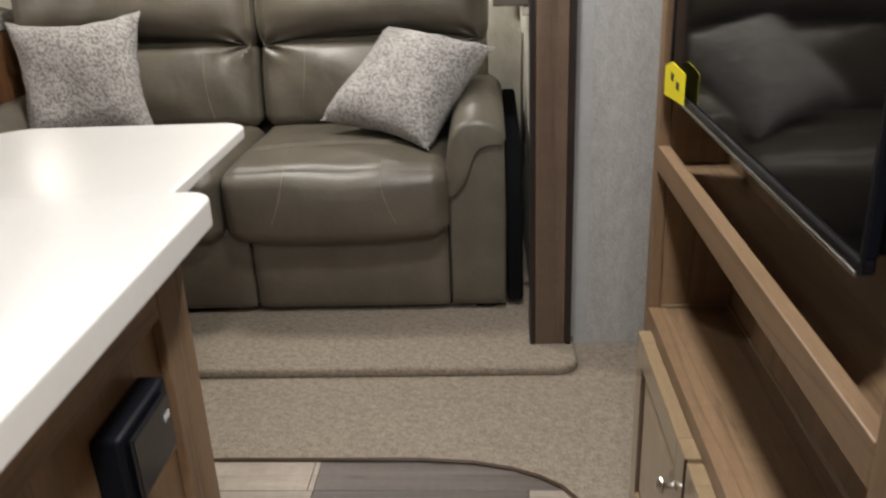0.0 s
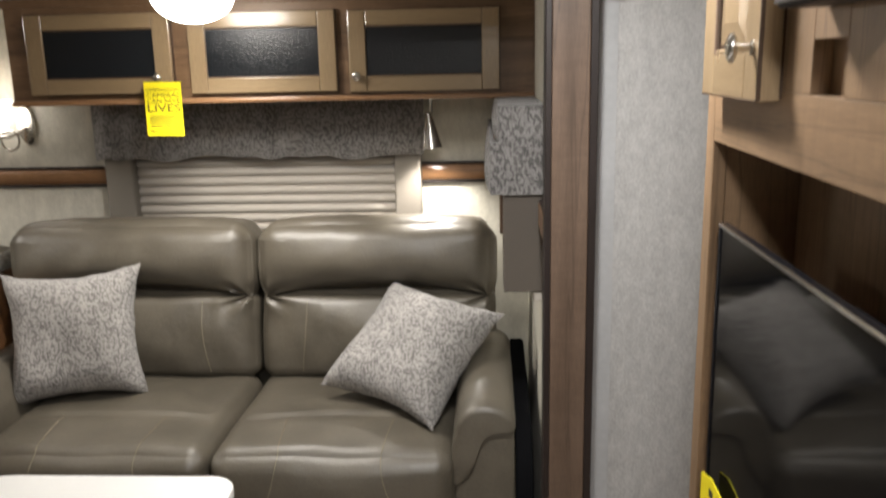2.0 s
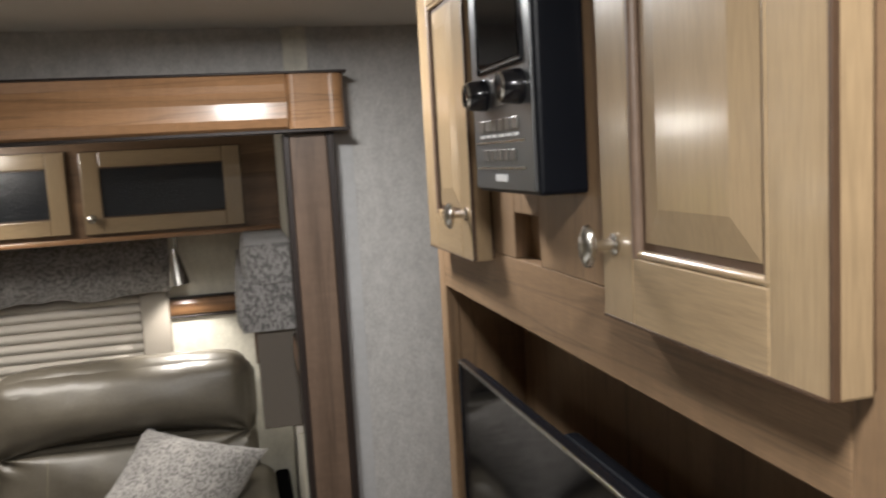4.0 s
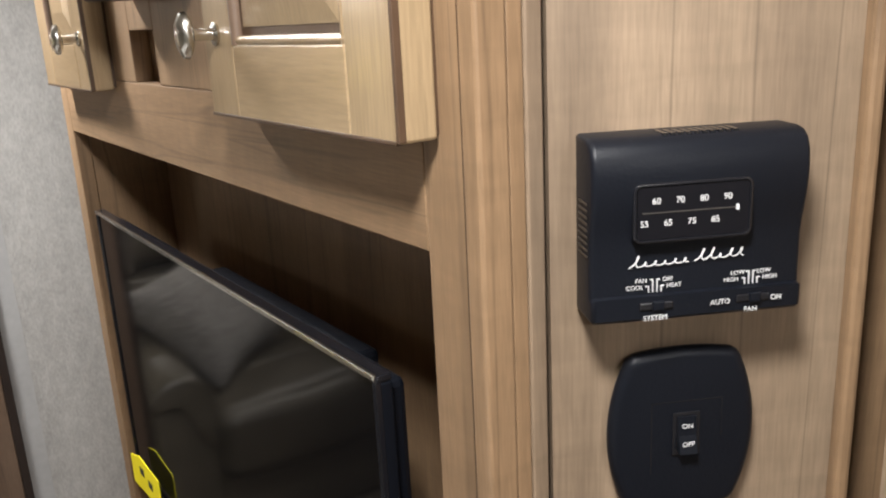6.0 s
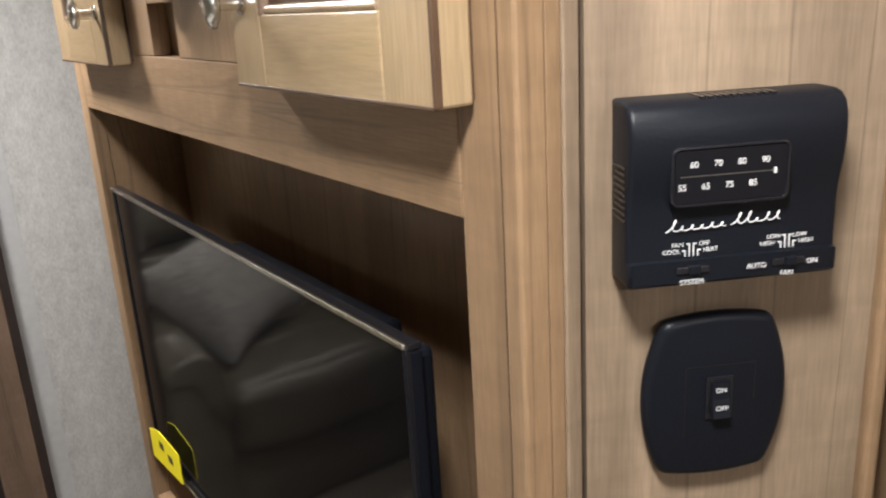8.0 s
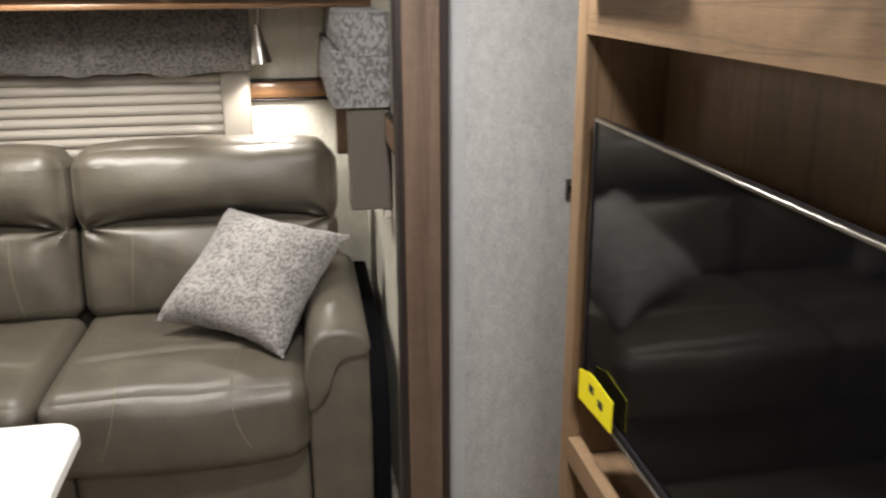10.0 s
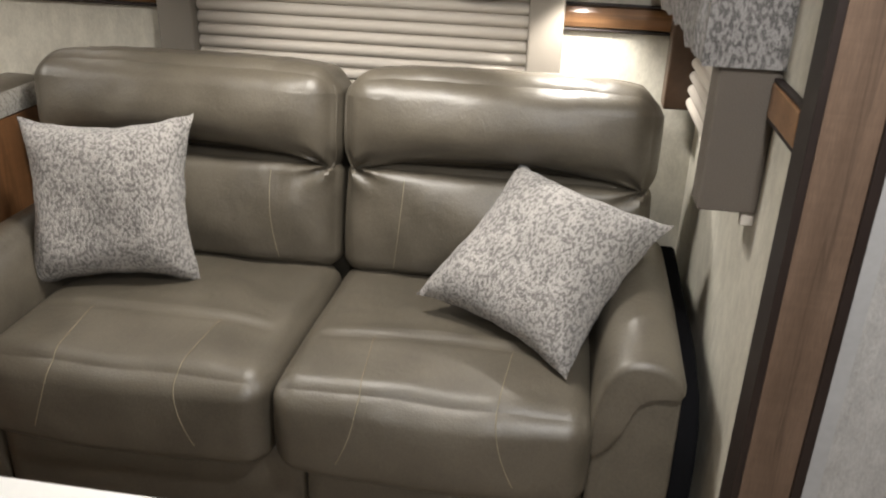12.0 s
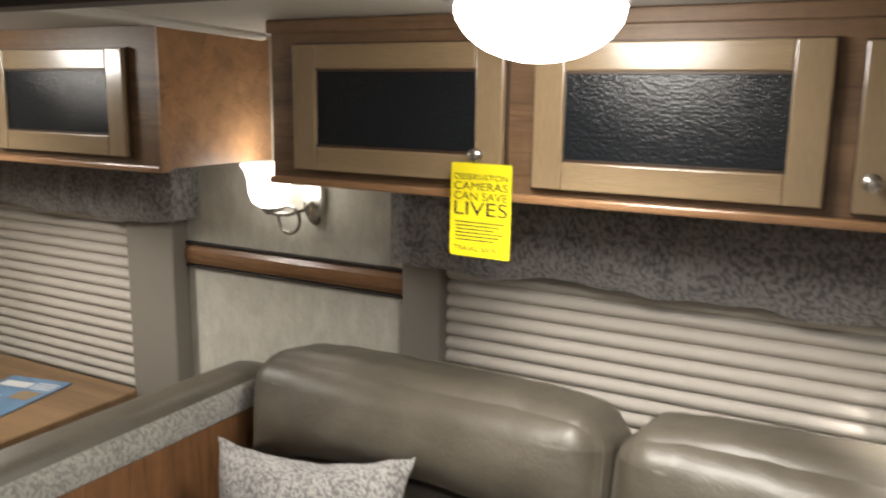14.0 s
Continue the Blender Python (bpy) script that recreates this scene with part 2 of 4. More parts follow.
def box(x0, y0, z0, x1, y1, z1, bevel=0.0, seg=2, m=None):
    bm = bmesh.new()
    bmesh.ops.create_cube(bm, size=1)
    for v in bm.verts:
        v.co = Vector(((x0 + x1) / 2 + v.co.x * (x1 - x0), (y0 + y1) / 2 + v.co.y * (y1 - y0), (z0 + z1) / 2 + v.co.z * (z1 - z0)))
    if bevel:
        bmesh.ops.bevel(bm, geom=bm.edges[:], offset=bevel, segments=seg, profile=0.5, affect="EDGES")
    if m:
        bm.transform(m)
    return bm


def slab(points, z0, z1, bevel=0.0, seg=3):
    """A flat plate with the outline given in x and y."""
    bm = bmesh.new()
    f = bm.faces.new([bm.verts.new((x, y, z0)) for x, y in points])
    up = bmesh.ops.extrude_face_region(bm, geom=[f])
    bmesh.ops.translate(bm, verts=[v for v in up["geom"] if isinstance(v, bmesh.types.BMVert)], vec=(0, 0, z1 - z0))
    if bevel:
        rim = [e for e in bm.edges if abs(e.verts[0].co.z - e.verts[1].co.z) < 1e-6]
        bmesh.ops.bevel(bm, geom=rim, offset=bevel, segments=seg, profile=0.5, affect="EDGES")
    return bm


def rounded(x0, y0, x1, y1, radii, n=8):
    """A rectangle's outline with a radius for each corner, from (x0, y0) round to the left."""
    out = []
    for (cx, cy, a0), r in zip(((x0, y0, 180), (x1, y0, 270), (x1, y1, 0), (x0, y1, 90)), radii):
        ox, oy = cx + (r if cx == x0 else -r), cy + (r if cy == y0 else -r)
        out += [(ox + r * math.cos(radians(a0 + 90 * k / n)), oy + r * math.sin(radians(a0 + 90 * k / n))) for k in range(n + 1)]
    return out


def sweep(profile, a, b, m=None, bevel=0.0):
    """Extrudes a closed outline of (p, q) pairs from a to b along x; p runs along y, q along z."""
    bm = bmesh.new()
    f = bm.faces.new([bm.verts.new((a, p, q)) for p, q in profile])
    up = bmesh.ops.extrude_face_region(bm, geom=[f])
    bmesh.ops.translate(bm, verts=[v for v in up["geom"] if isinstance(v, bmesh.types.BMVert)], vec=(b - a, 0, 0))
    if bevel:
        ends = [e for e in bm.edges if abs(e.verts[0].co.x - e.verts[1].co.x) < 1e-6]
        bmesh.ops.bevel(bm, geom=ends, offset=bevel, segments=3, profile=0.5, affect="EDGES")
    if m:
        bm.transform(m)
    return bm


def lathe(profile, m, seg=32):
    """Turns (radius, height) pairs round the z axis."""
    bm = bmesh.new()
    rings = []
    for r, h in profile:
        rings.append([bm.verts.new((r * math.cos(2 * math.pi * k / seg), r * math.sin(2 * math.pi * k / seg), h)) for k in range(seg)] if r > 1e-5 else [bm.verts.new((0, 0, h))])
    for p, q in zip(rings, rings[1:]):
        for k in range(seg):
            j = (k + 1) % seg
            if len(p) == 1 and len(q) > 1:
                bm.faces.new((p[0], q[k], q[j]))
            elif len(q) == 1 and len(p) > 1:
                bm.faces.new((p[k], p[j], q[0]))
            elif len(p) > 1:
                bm.faces.new((p[k], p[j], q[j], q[k]))
    bm.transform(m)
    return bm


def tube(points, r, seg=8):
    """A round rod along the points."""
    bm = bmesh.new()
    pts = [Vector(p) for p in points]
    rings = []
    for i, p in enumerate(pts):
        d = (pts[min(i + 1, len(pts) - 1)] - pts[max(i - 1, 0)]).normalized()
        side = d.cross(Vector((0.13, 0.27, 0.95)))
        side = side.normalized() if side.length > 0.05 else d.cross(Vector((1, 0, 0))).normalized()
        up = d.cross(side)
        rings.append([bm.verts.new(p + r * (math.cos(2 * math.pi * k / seg) * side + math.sin(2 * math.pi * k / seg) * up)) for k in range(seg)])
    for p, q in zip(rings, rings[1:]):
        for k in range(seg):
            j = (k + 1) % seg
            bm.faces.new((p[k], p[j], q[j], q[k]))
    bm.faces.new(rings[0][::-1])
    bm.faces.new(rings[-1])
    return bm


def soft_point(p, size, r, bulge):
    """A point of the cube -1..1 moved onto a stuffed box of that size."""
    half = [s / 2 for s in size]
    q = Vector([p[i] * half[i] for i in range(3)])
    core = Vector([max(-half[i] + r, min(half[i] - r, q[i])) for i in range(3)])
    away = q - core
    out = core + (away.normalized() * r if away.length > 1e-6 else away)
    for i in range(3):
        j, k = (i + 1) % 3, (i + 2) % 3
        out[i] += p[i] ** 3 * bulge[i] * (1 - p[j] ** 2) * (1 - p[k] ** 2)
    return out


def soft_box(size, r, bulge, m, warp=None, cuts=18):
    bm = bmesh.new()
    bmesh.ops.create_cube(bm, size=2)
    bmesh.ops.subdivide_edges(bm, edges=bm.edges[:], cuts=cuts, use_grid_fill=True)
    for v in bm.verts:
        # crowd the rows towards the edges, where the surface turns
        p = Vector([math.copysign(abs(c) ** 0.62, c) for c in v.co])
        q = soft_point(p, size, r, bulge)
        v.co = m @ (warp(q, p) if warp else q)
    return bm


def soft_line(points, size, r, bulge, m, warp=None, lift=0.0):
    """Points of the cube's faces, laid on the same stuffed box."""
    out = []
    for p in points:
        q = soft_point(Vector(p), size, r, bulge)
        out.append(m @ (warp(q, Vector(p)) if warp else q))
    return out


def lettering(words, height, m, mat, parent, name="lettering", align="CENTER", thick=0.00012):
    """Flat letters in the built-in font, in the x-y plane of m."""
    cu = bpy.data.curves.new("letters", "FONT")
    cu.body, cu.size, cu.align_x, cu.align_y, cu.extrude = words, height * 1.4, align, "CENTER", thick
    tmp = bpy.data.objects.new("letters", cu)
    scene.collection.objects.link(tmp)
    me = bpy.data.meshes.new_from_object(tmp.evaluated_get(bpy.context.evaluated_depsgraph_get()))
    bpy.data.objects.remove(tmp)
    me.transform(m)
    me.materials.clear()
    me.materials.append(mat)
    ob = new(name, me)
    ob.parent = parent
    ob.matrix_parent_inverse = parent.matrix_basis.inverted()
    return ob


# ---- the shell: main room and slide-out ----
FACE_X, OPEN_Y, WALL_Y, SLIDE_Z, ROOM_Z = 0.304, 2.131, 3.243, 1.765, 1.95


def shell(name, bm, mat, label, category):
    return tagged(part(name, bm, mat), label, category, kind="structure")


floor = shell("floor", box(-3.4, -2.2, -0.1, 0.9, 2.0, -0.012), PLANK_C, "subfloor beneath the vinyl planks and carpet", "floor")
shell("wall_back", box(-3.4, WALL_Y, -0.1, 0.3, WALL_Y + 0.06, 1.95), WALLPAPER, "beige woven-look wallpaper on the slide-out's long wall", "wall")
shell("wall_slide_side", box(0.125, OPEN_Y + 0.03, -0.1, 0.18, WALL_Y - 0.001, 1.95), WALLPAPER, "beige wallpapered side wall of the slide-out", "wall")
shell("wall_grey", box(0.181, 2.172, -0.1, 0.9, 2.23, ROOM_Z + 0.1), GREYWALL, "plain light grey textured wall beside the slide-out", "wall")
shell("wall_over_opening", box(-3.4, 2.172, SLIDE_Z + 0.004, 0.18, 2.23, ROOM_Z + 0.1), GREYWALL, "light grey wall above the slide-out opening", "wall")
shell("ceiling", box(-3.4, -2.2, ROOM_Z, 0.9, 2.171, ROOM_Z + 0.08), CEILING, "off-white vinyl ceiling of the main room", "ceiling")
shell("ceiling_slide", box(-3.4, 2.231, SLIDE_Z, 0.124, WALL_Y - 0.001, SLIDE_Z + 0.06), CEILING, "low off-white ceiling of the slide-out", "ceiling")
shell("wall_left", box(-3.46, -2.2, -0.1, -3.4, WALL_Y + 0.06, 2.1), WALLPAPER, "plain beige far end wall", "wall")
shell("wall_behind", box(-3.4, -2.26, -0.1, 0.9, -2.2, 2.1), WALLPAPER, "plain beige wall behind the kitchen", "wall")
shell("wall_right", box(0.52, -2.2, -0.1, 0.58, 0.40, ROOM_Z), PANEL, "wood-grain panelled wall of the passage", "wall")
shell("wall_recess", box(0.84, 0.40, -0.1, 0.9, 2.17, ROOM_Z), PANEL, "wood panel wall behind the television cabinet", "wall")

# carpet with a curved front edge, and the vinyl planks in front of it
edge = [(-3.4, 1.62), (-0.6, 1.62), (-0.18, 1.618), (-0.05, 1.606), (0.04, 1.582), (0.1, 1.553), (0.15, 1.515), (0.19, 1.45), (0.22, 1.36), (0.232, 1.2), (0.235, -2.2), (0.52, -2.2), (0.52, 0.4), (0.84, 0.4), (0.84, 2.171), (-3.4, 2.171)]
shell("carpet", slab(edge, -0.012, 0.004, 0.003, 2), CARPET, "beige cut-pile carpet with a curved bound edge", "carpet")
binding = shell("trim_carpet_binding", tube([(x, y - 0.003, 0.003) for x, y in edge[:11]], 0.005, 6), STITCH, "dark bound edge along the carpet", "trim")
binding.data.materials[0] = GLAZE
shell("step_carpet_lip", slab(rounded(-3.4, 1.986, 0.236, 2.55, (0.001, 0.055, 0.001, 0.001)), 0.0, 0.034, 0.014, 4), CARPET, "low rolled carpet lip of the slide-out floor", "step")
shell("floor_slide", box(-3.4, 2.19, -0.1, 0.124, WALL_Y, 0.0336), CARPET, "beige carpet on the slide-out floor", "floor")

# the opening's casing: header and post
head = thing("door_casing", 0.16, 2.13, 0.03, "brown wooden casing with dark edges round the slide-out opening", "door casing", kind="structure")
arch = [(2.09, 1.722), (2.082, 1.74), (2.086, 1.775), (2.096, 1.80), (2.094, 1.815), (2.084, 1.836), (2.171, 1.836), (2.171, 1.716), (2.1, 1.716)]
part("header", sweep(arch, -3.39, 0.12), HEADER, head, "curved honey-brown header board")
part("header_top_edge", box(-3.39, 2.078, 1.8362, 0.256, 2.171, 1.842, 0.002), DARK, head)
part("header_bottom_edge", box(-3.39, 2.086, 1.707, 0.256, 2.125, 1.7155, 0.002), DARK, head)
block = slab(rounded(0.1205, 2.076, 0.25, 2.171, (0.02, 0.035, 0.001, 0.001)), 1.7158, 1.836)
for v in block.verts:
    v.co.y += 0.012 * math.sin((v.co.x - 0.1205) / 0.13 * math.pi) if v.co.y < 2.12 else 0
part("corner_block", block, HEADER, head, "rounded corner block")
part("post", box(0.121, 2.112, 0.033, 0.205, 2.171, 1.706, 0.003), WALNUT_Z, head, "reddish-brown upright post")
part("post_edge", box(0.107, 2.108, 0.033, 0.1209, 2.18, 1.706, 0.002), DARK, head, "dark edge strip")
part("post_edge", box(0.2051, 2.108, 0.033, 0.2225, 2.171, 1.706, 0.002), DARK, head, "dark edge strip")
shell("trim_seal_strip", slab([(0.2235, 2.163), (0.272, 2.1706), (0.272, 2.1716), (0.2235, 2.1716)], 0.004, 1.81), SEAL, "flat grey wiper seal strip beside the post", "trim")

plate_on_wall = thing("wall_plate", 0.528, 2.17, 1.03, "small dark grey plate on the grey wall beside the cabinet", "wall plate")
part("cover", box(0.517, 2.166, 1.005, 0.539, 2.1718, 1.055, 0.002), STEEL, plate_on_wall)
part("latch", box(0.523, 2.1635, 1.02, 0.533, 2.1659, 1.04, 0.001), PLASTIC, plate_on_wall)

# angled panel with the controls
AX, AY, AT = 0.3495, 0.5135, -28.5
ANGLE = pose(AX, AY, 0, 0, 0, AT)
shell("wall_angled", box(0, 0.0, 0.0, 0.1800, 0.02, ROOM_Z, m=ANGLE), PANEL, "pale wood-grain angled panel beside the cabinet", "wall panel")
bm = box(0.1803, -0.008, 0.0, 0.1905, 0.02, ROOM_Z, 0.003, m=ANGLE)
shell("trim_corner", bm, OAK_Z, "narrow wooden corner trim", "trim")
shell("wall_angled_return", box(0.1915, 0.035, 0.0, 0.3, 0.05, ROOM_Z, m=ANGLE), OAK_Z, "darker wood panel set back behind the corner trim", "wall panel")

# ---- television cabinet ----
tvc = thing("entertainment_cabinet", 0.55, 1.0, 0.004, "wood-grain built-in cabinet with television niche, open cubby and maple doors", "cabinet")
F, B, YL, YR = FACE_X, 0.8, 1.50, 0.498
part("side_panel", box(F + 0.02, YL - 0.014, 0.004, B, YL, ROOM_Z - 0.002), OAK_Z, tvc)
part("side_panel", box(F + 0.048, YR + 0.028, 0.004, B, YR + 0.042, ROOM_Z - 0.002), OAK_Z, tvc)
part("stile", box(F, 1.461, 0.004, F + 0.02, YL, ROOM_Z - 0.002, 0.0015), OAK_Z, tvc)
part("stile", box(F, 0.531, 0.004, F + 0.02, 0.568, ROOM_Z - 0.002, 0.0012), OAK_Z, tvc)
part("edge_moulding", box(F - 0.0012, 0.5152, 0.004, F + 0.02, 0.5305, ROOM_Z - 0.002, 0.0022), OAK_Z, tvc, "narrow rounded corner moulding")
part("shadow_line", box(F - 0.0004, 0.5304, 0.004, F + 0.004, 0.5311, ROOM_Z - 0.003), GLAZE, tvc)
part("filler_strip", box(F + 0.0204, 0.517, 0.004, F + 0.032, 0.5302, ROOM_Z - 0.002, 0.0012), OAK_Z, tvc)
part("filler_strip", box(F + 0.0324, 0.5158, 0.004, F + 0.0444, 0.5302, ROOM_Z - 0.002, 0.0012), PANEL, tvc)
part("shadow_line", box(F + 0.0446, 0.519, 0.004, F + 0.047, 0.5302, ROOM_Z - 0.003), GLAZE, tvc)
# top board with a small finger notch
part("rail", box(F, 0.5685, 1.434, F + 0.02, 1.4605, 1.5135, 0.001), OAK_Y, tvc, "wide board above the niche")
part("rail", box(F, 0.5685, 1.514, F + 0.02, 1.030, 1.94, 0.001), OAK_Z, tvc)
part("rail", box(F, 1.112, 1.514, F + 0.02, 1.4605, 1.94, 0.001), OAK_Z, tvc)
part("rail", box(F, 1.0305, 1.568, F + 0.02, 1.1115, 1.94, 0.001), OAK_Z, tvc)
part("notch_lining", box(F + 0.021, 1.02, 1.505, F + 0.05, 1.12, 1.58), OAK_Z, tvc)
# niche
part("niche_back", box(0.430, 0.5415, 0.70, 0.436, 1.4855, 1.50), OAK_Z, tvc, "shaded wood back of the television niche")
part("niche_top", box(F + 0.0205, 0.5415, 1.4345, 0.4295, 1.4855, 1.446), OAK_Y, tvc)
part("niche_side", box(F + 0.0205, 1.4612, 0.76, 0.4295, 1.4855, 1.434), OAK_Z, tvc)
part("niche_side", box(F + 0.0205, 0.5415, 0.76, 0.4295, 0.5678, 1.434), OAK_Z, tvc)
part("niche_shelf", box(F + 0.0205, 0.5415, 0.738, 0.47, 1.4855, 0.757), OAK_Y, tvc)
part("rail", box(F - 0.001, 0.5685, 0.748, F + 0.0202, 1.4605, 0.794, 0.002), OAK_Y, tvc, "lip board under the television")
# cubby
part("cubby_back", box(0.458, 0.5415, 0.47, 0.464, 1.4855, 0.7378), OAK_Z, tvc)
part("cubby_floor", box(F - 0.001, 0.5685, 0.452, 0.4575, 1.4608, 0.472, 0.002), OAK_Y, tvc, "brown wood-grain cubby shelf")
part("cubby_side", box(F + 0.0205, 1.461, 0.4725, 0.4575, 1.4855, 0.7375), OAK_Z, tvc)
part("bead", box(0.452, 0.5685, 0.4723, 0.4578, 1.4605, 0.4775, 0.001), MAPLE_Y, tvc, "thin pale bead along the cubby back")
part("bead", box(F + 0.022, 1.4555, 0.4723, 0.4518, 1.4608, 0.4775, 0.001), MAPLE_Y, tvc, "thin pale bead along the cubby side")
part("rail", box(F, 0.5685, 0.385, F + 0.02, 1.4605, 0.4518, 0.001), OAK_Y, tvc)
part("toe_board", box(F + 0.005, 0.569, 0.004, F + 0.019, 1.4605, 0.384), OAK_Y, tvc)


def knob(parent, x, y, z, turn=0.0):
    """A nickel knob on a stem that stands out towards -x."""
    m = pose(x, y, z, 0, -90, 0)
    part("knob", lathe([(0.0, 0.0), (0.008, 0.0), (0.0085, 0.002), (0.0045, 0.004), (0.0042, 0.016), (0.006, 0.019), (0.0, 0.0205)], m, 20), CHROME, parent, "polished nickel stem", smooth=True)
    bm = lathe([(0.0, 0.0), (0.009, 0.001), (0.0125, 0.004), (0.012, 0.008), (0.007, 0.0115), (0.0, 0.0125)], Matrix.Identity(4), 20)
    bm.transform(m @ pose(0, 0, 0.018) @ Matrix.Diagonal((1.35, 0.75, 1, 1)))
    part("knob_head", bm, CHROME, parent, "polished nickel oval knob", smooth=True)


def raised_door(parent, y0, y1, z0, z1, xf, name="door", thick=0.026, stile=0.052):
    """A raised-panel door that faces -x, between y0 and y1."""
    d = part(name, box(xf + 0.006, y0 + 0.003, z0 + 0.003, xf + thick + 0.003, y1 - 0.003, z1 - 0.003), GLAZE, parent, "honey maple raised-panel door")
    for a, b_, in ((y0, y0 + stile), (y1 - stile, y1)):
        part("stile", box(xf, a, z0, xf + thick - 0.001, b_, z1, 0.002), MAPLE_Z, d)
    for a, b_ in ((z0, z0 + stile), (z1 - stile, z1)):
        part("rail", box(xf, y0 + stile + 0.0004, a, xf + thick - 0.002, y1 - stile - 0.0004, b_, 0.0012), MAPLE_Y, d)
    part("glaze_line", box(xf - 0.0006, y0 - 0.0006, z0 + 0.001, xf + 0.0042, y0 + 0.0026, z1 - 0.001, 0.0005), GLAZE, d, "dark glazed arris")
    part("glaze_line", box(xf - 0.0006, y0 + 0.0027, z0 - 0.0006, xf + 0.0042, y1 - 0.001, z0 + 0.0018, 0.0005), GLAZE, d, "dark glazed arris")
    # bead round the panel, then the bevelled field
    for y, mt in ((y0 + stile + 0.003, MAPLE_Z), (y1 - stile - 0.003, WALNUT_Z)):
        part("bead", tube([(xf + 0.004, y, z0 + stile), (xf + 0.004, y, z1 - stile)], 0.0034 if mt == MAPLE_Z else 0.005, 8), mt, d, smooth=True)
    for z in (z0 + stile, z1 - stile):
        part("bead", tube([(xf + 0.004, y0 + stile, z + (0.003 if z == z0 + stile else -0.003)), (xf + 0.004, y1 - stile, z + (0.003 if z == z0 + stile else -0.003))], 0.0034, 8), MAPLE_Y, d, smooth=True)
    g, s = stile + 0.012, 0.026
    bm = bmesh.new()
    out = [(y0 + g, z0 + g), (y1 - g, z0 + g), (y1 - g, z1 - g), (y0 + g, z1 - g)]
    inn = [(y0 + g + s, z0 + g + s), (y1 - g - s, z0 + g + s), (y1 - g - s, z1 - g - s), (y0 + g + s, z1 - g - s)]
    low = [bm.verts.new((xf + 0.0055, y, z)) for y, z in out]
    mid = [bm.verts.new((xf + 0.0015, y, z)) for y, z in inn]
    bm.faces.new(mid)
    for k in range(4):
        bm.faces.new((low[k], low[(k + 1) % 4], mid[(k + 1) % 4], mid[k]))
    part("panel", bm, MAPLE_Z, d)
    return d


dA = raised_door(tvc, 1.191, 1.429, 1.503, 1.90, 0.276)
knob(dA, 0.276, 1.213, 1.562)
dB = raised_door(tvc, 0.548, 0.815, 1.502, 1.90, 0.276)
knob(dB, 0.276, 0.790, 1.562)
dC = raised_door(tvc, 1.025, 1.425, 0.05, 0.440, 0.279)
knob(dC, 0.279, 1.062, 0.362)
dD = raised_door(tvc, 0.58, 1.015, 0.05, 0.440, 0.279)

# television
tv = thing("television", 0.32, 1.035, 0.9, "black flat-screen television tilted slightly in the niche", "television")
TV = pose(0.3115, 1.035, 1.1118, 0, 0, 0.3)
part("back_shell", box(0.010, -0.370, -0.2, 0.030, 0.370, 0.198, 0.006, m=TV), PLASTIC, tv)
part("screen", box(-0.0015, -0.376, -0.196, 0.002, 0.376, 0.2055, m=TV), SCREEN, tv, "dark glossy screen")
part("bezel_top", box(-0.004, -0.383, 0.2058, 0.0098, 0.383, 0.2115, 0.0015, m=TV), BEZEL, tv)
part("bezel_bottom", box(-0.006, -0.383, -0.211, 0.0098, 0.383, -0.1962, 0.003, m=TV), BEZEL, tv)
part("bezel_side", box(-0.004, -0.383, -0.196, 0.0098, -0.3762, 0.2056, 0.0015, m=TV), PLASTIC, tv)
part("bezel_side", box(-0.004, 0.3762, -0.196, 0.0098, 0.383, 0.2056, 0.0015, m=TV), BEZEL, tv)
part("edge_strip", box(-0.0075, -0.380, -0.2125, -0.0005, 0.380, -0.2075, 0.001, m=TV), CHROME, tv, "shiny strip along the lower edge")
# the black top bezel's bright reflection, built as a chrome strip
part("edge_strip", box(-0.0052, -0.381, 0.2075, -0.0012, 0.381, 0.2122, 0.0012, m=TV), CHROME, tv, "chrome strip in place of the highlight along the upper edge")
part("edge_strip", box(-0.0052, -0.384, -0.2, -0.0005, -0.3832, 0.207, 0.0006, m=TV), BEZEL, tv, "shiny strip down the side")
part("wall_bracket", box(0.0365, -0.09, -0.1, 0.1, 0.09, 0.1, 0.006, m=TV), PLASTIC, tv, "black swing-arm bracket")
part("wall_bracket", box(0.06, -0.24, 0.1005, 0.085, 0.13, 0.165, 0.006, m=TV), PLASTIC, tv)
tag = thing("energy_label", 0.29, 1.3, 0.9, "yellow cut-corner sticker hanging at the television's corner", "sticker")
bm = slab([(-0.122, -0.028), (-0.122, 0.02), (-0.04, 0.025), (0.004, 0.012), (0.004, -0.036)], 0.0, 0.0012)
LAB = pose(0.2955, 1.393, 0.9365, 0, 0, 1.6) @ Matrix(((0, 0, -1, 0), (1, 0, 0, 0), (0, 1, 0, 0), (0, 0, 0, 1)))
bm.transform(LAB)
part("card", bm, YELLOW, tag)
for a, b_ in ((-0.055, -0.004), (-0.09, -0.012)):
    part("print_mark", box(a, b_, 0.0012, a + 0.018, b_ + 0.012, 0.0016, m=LAB), INK, tag)

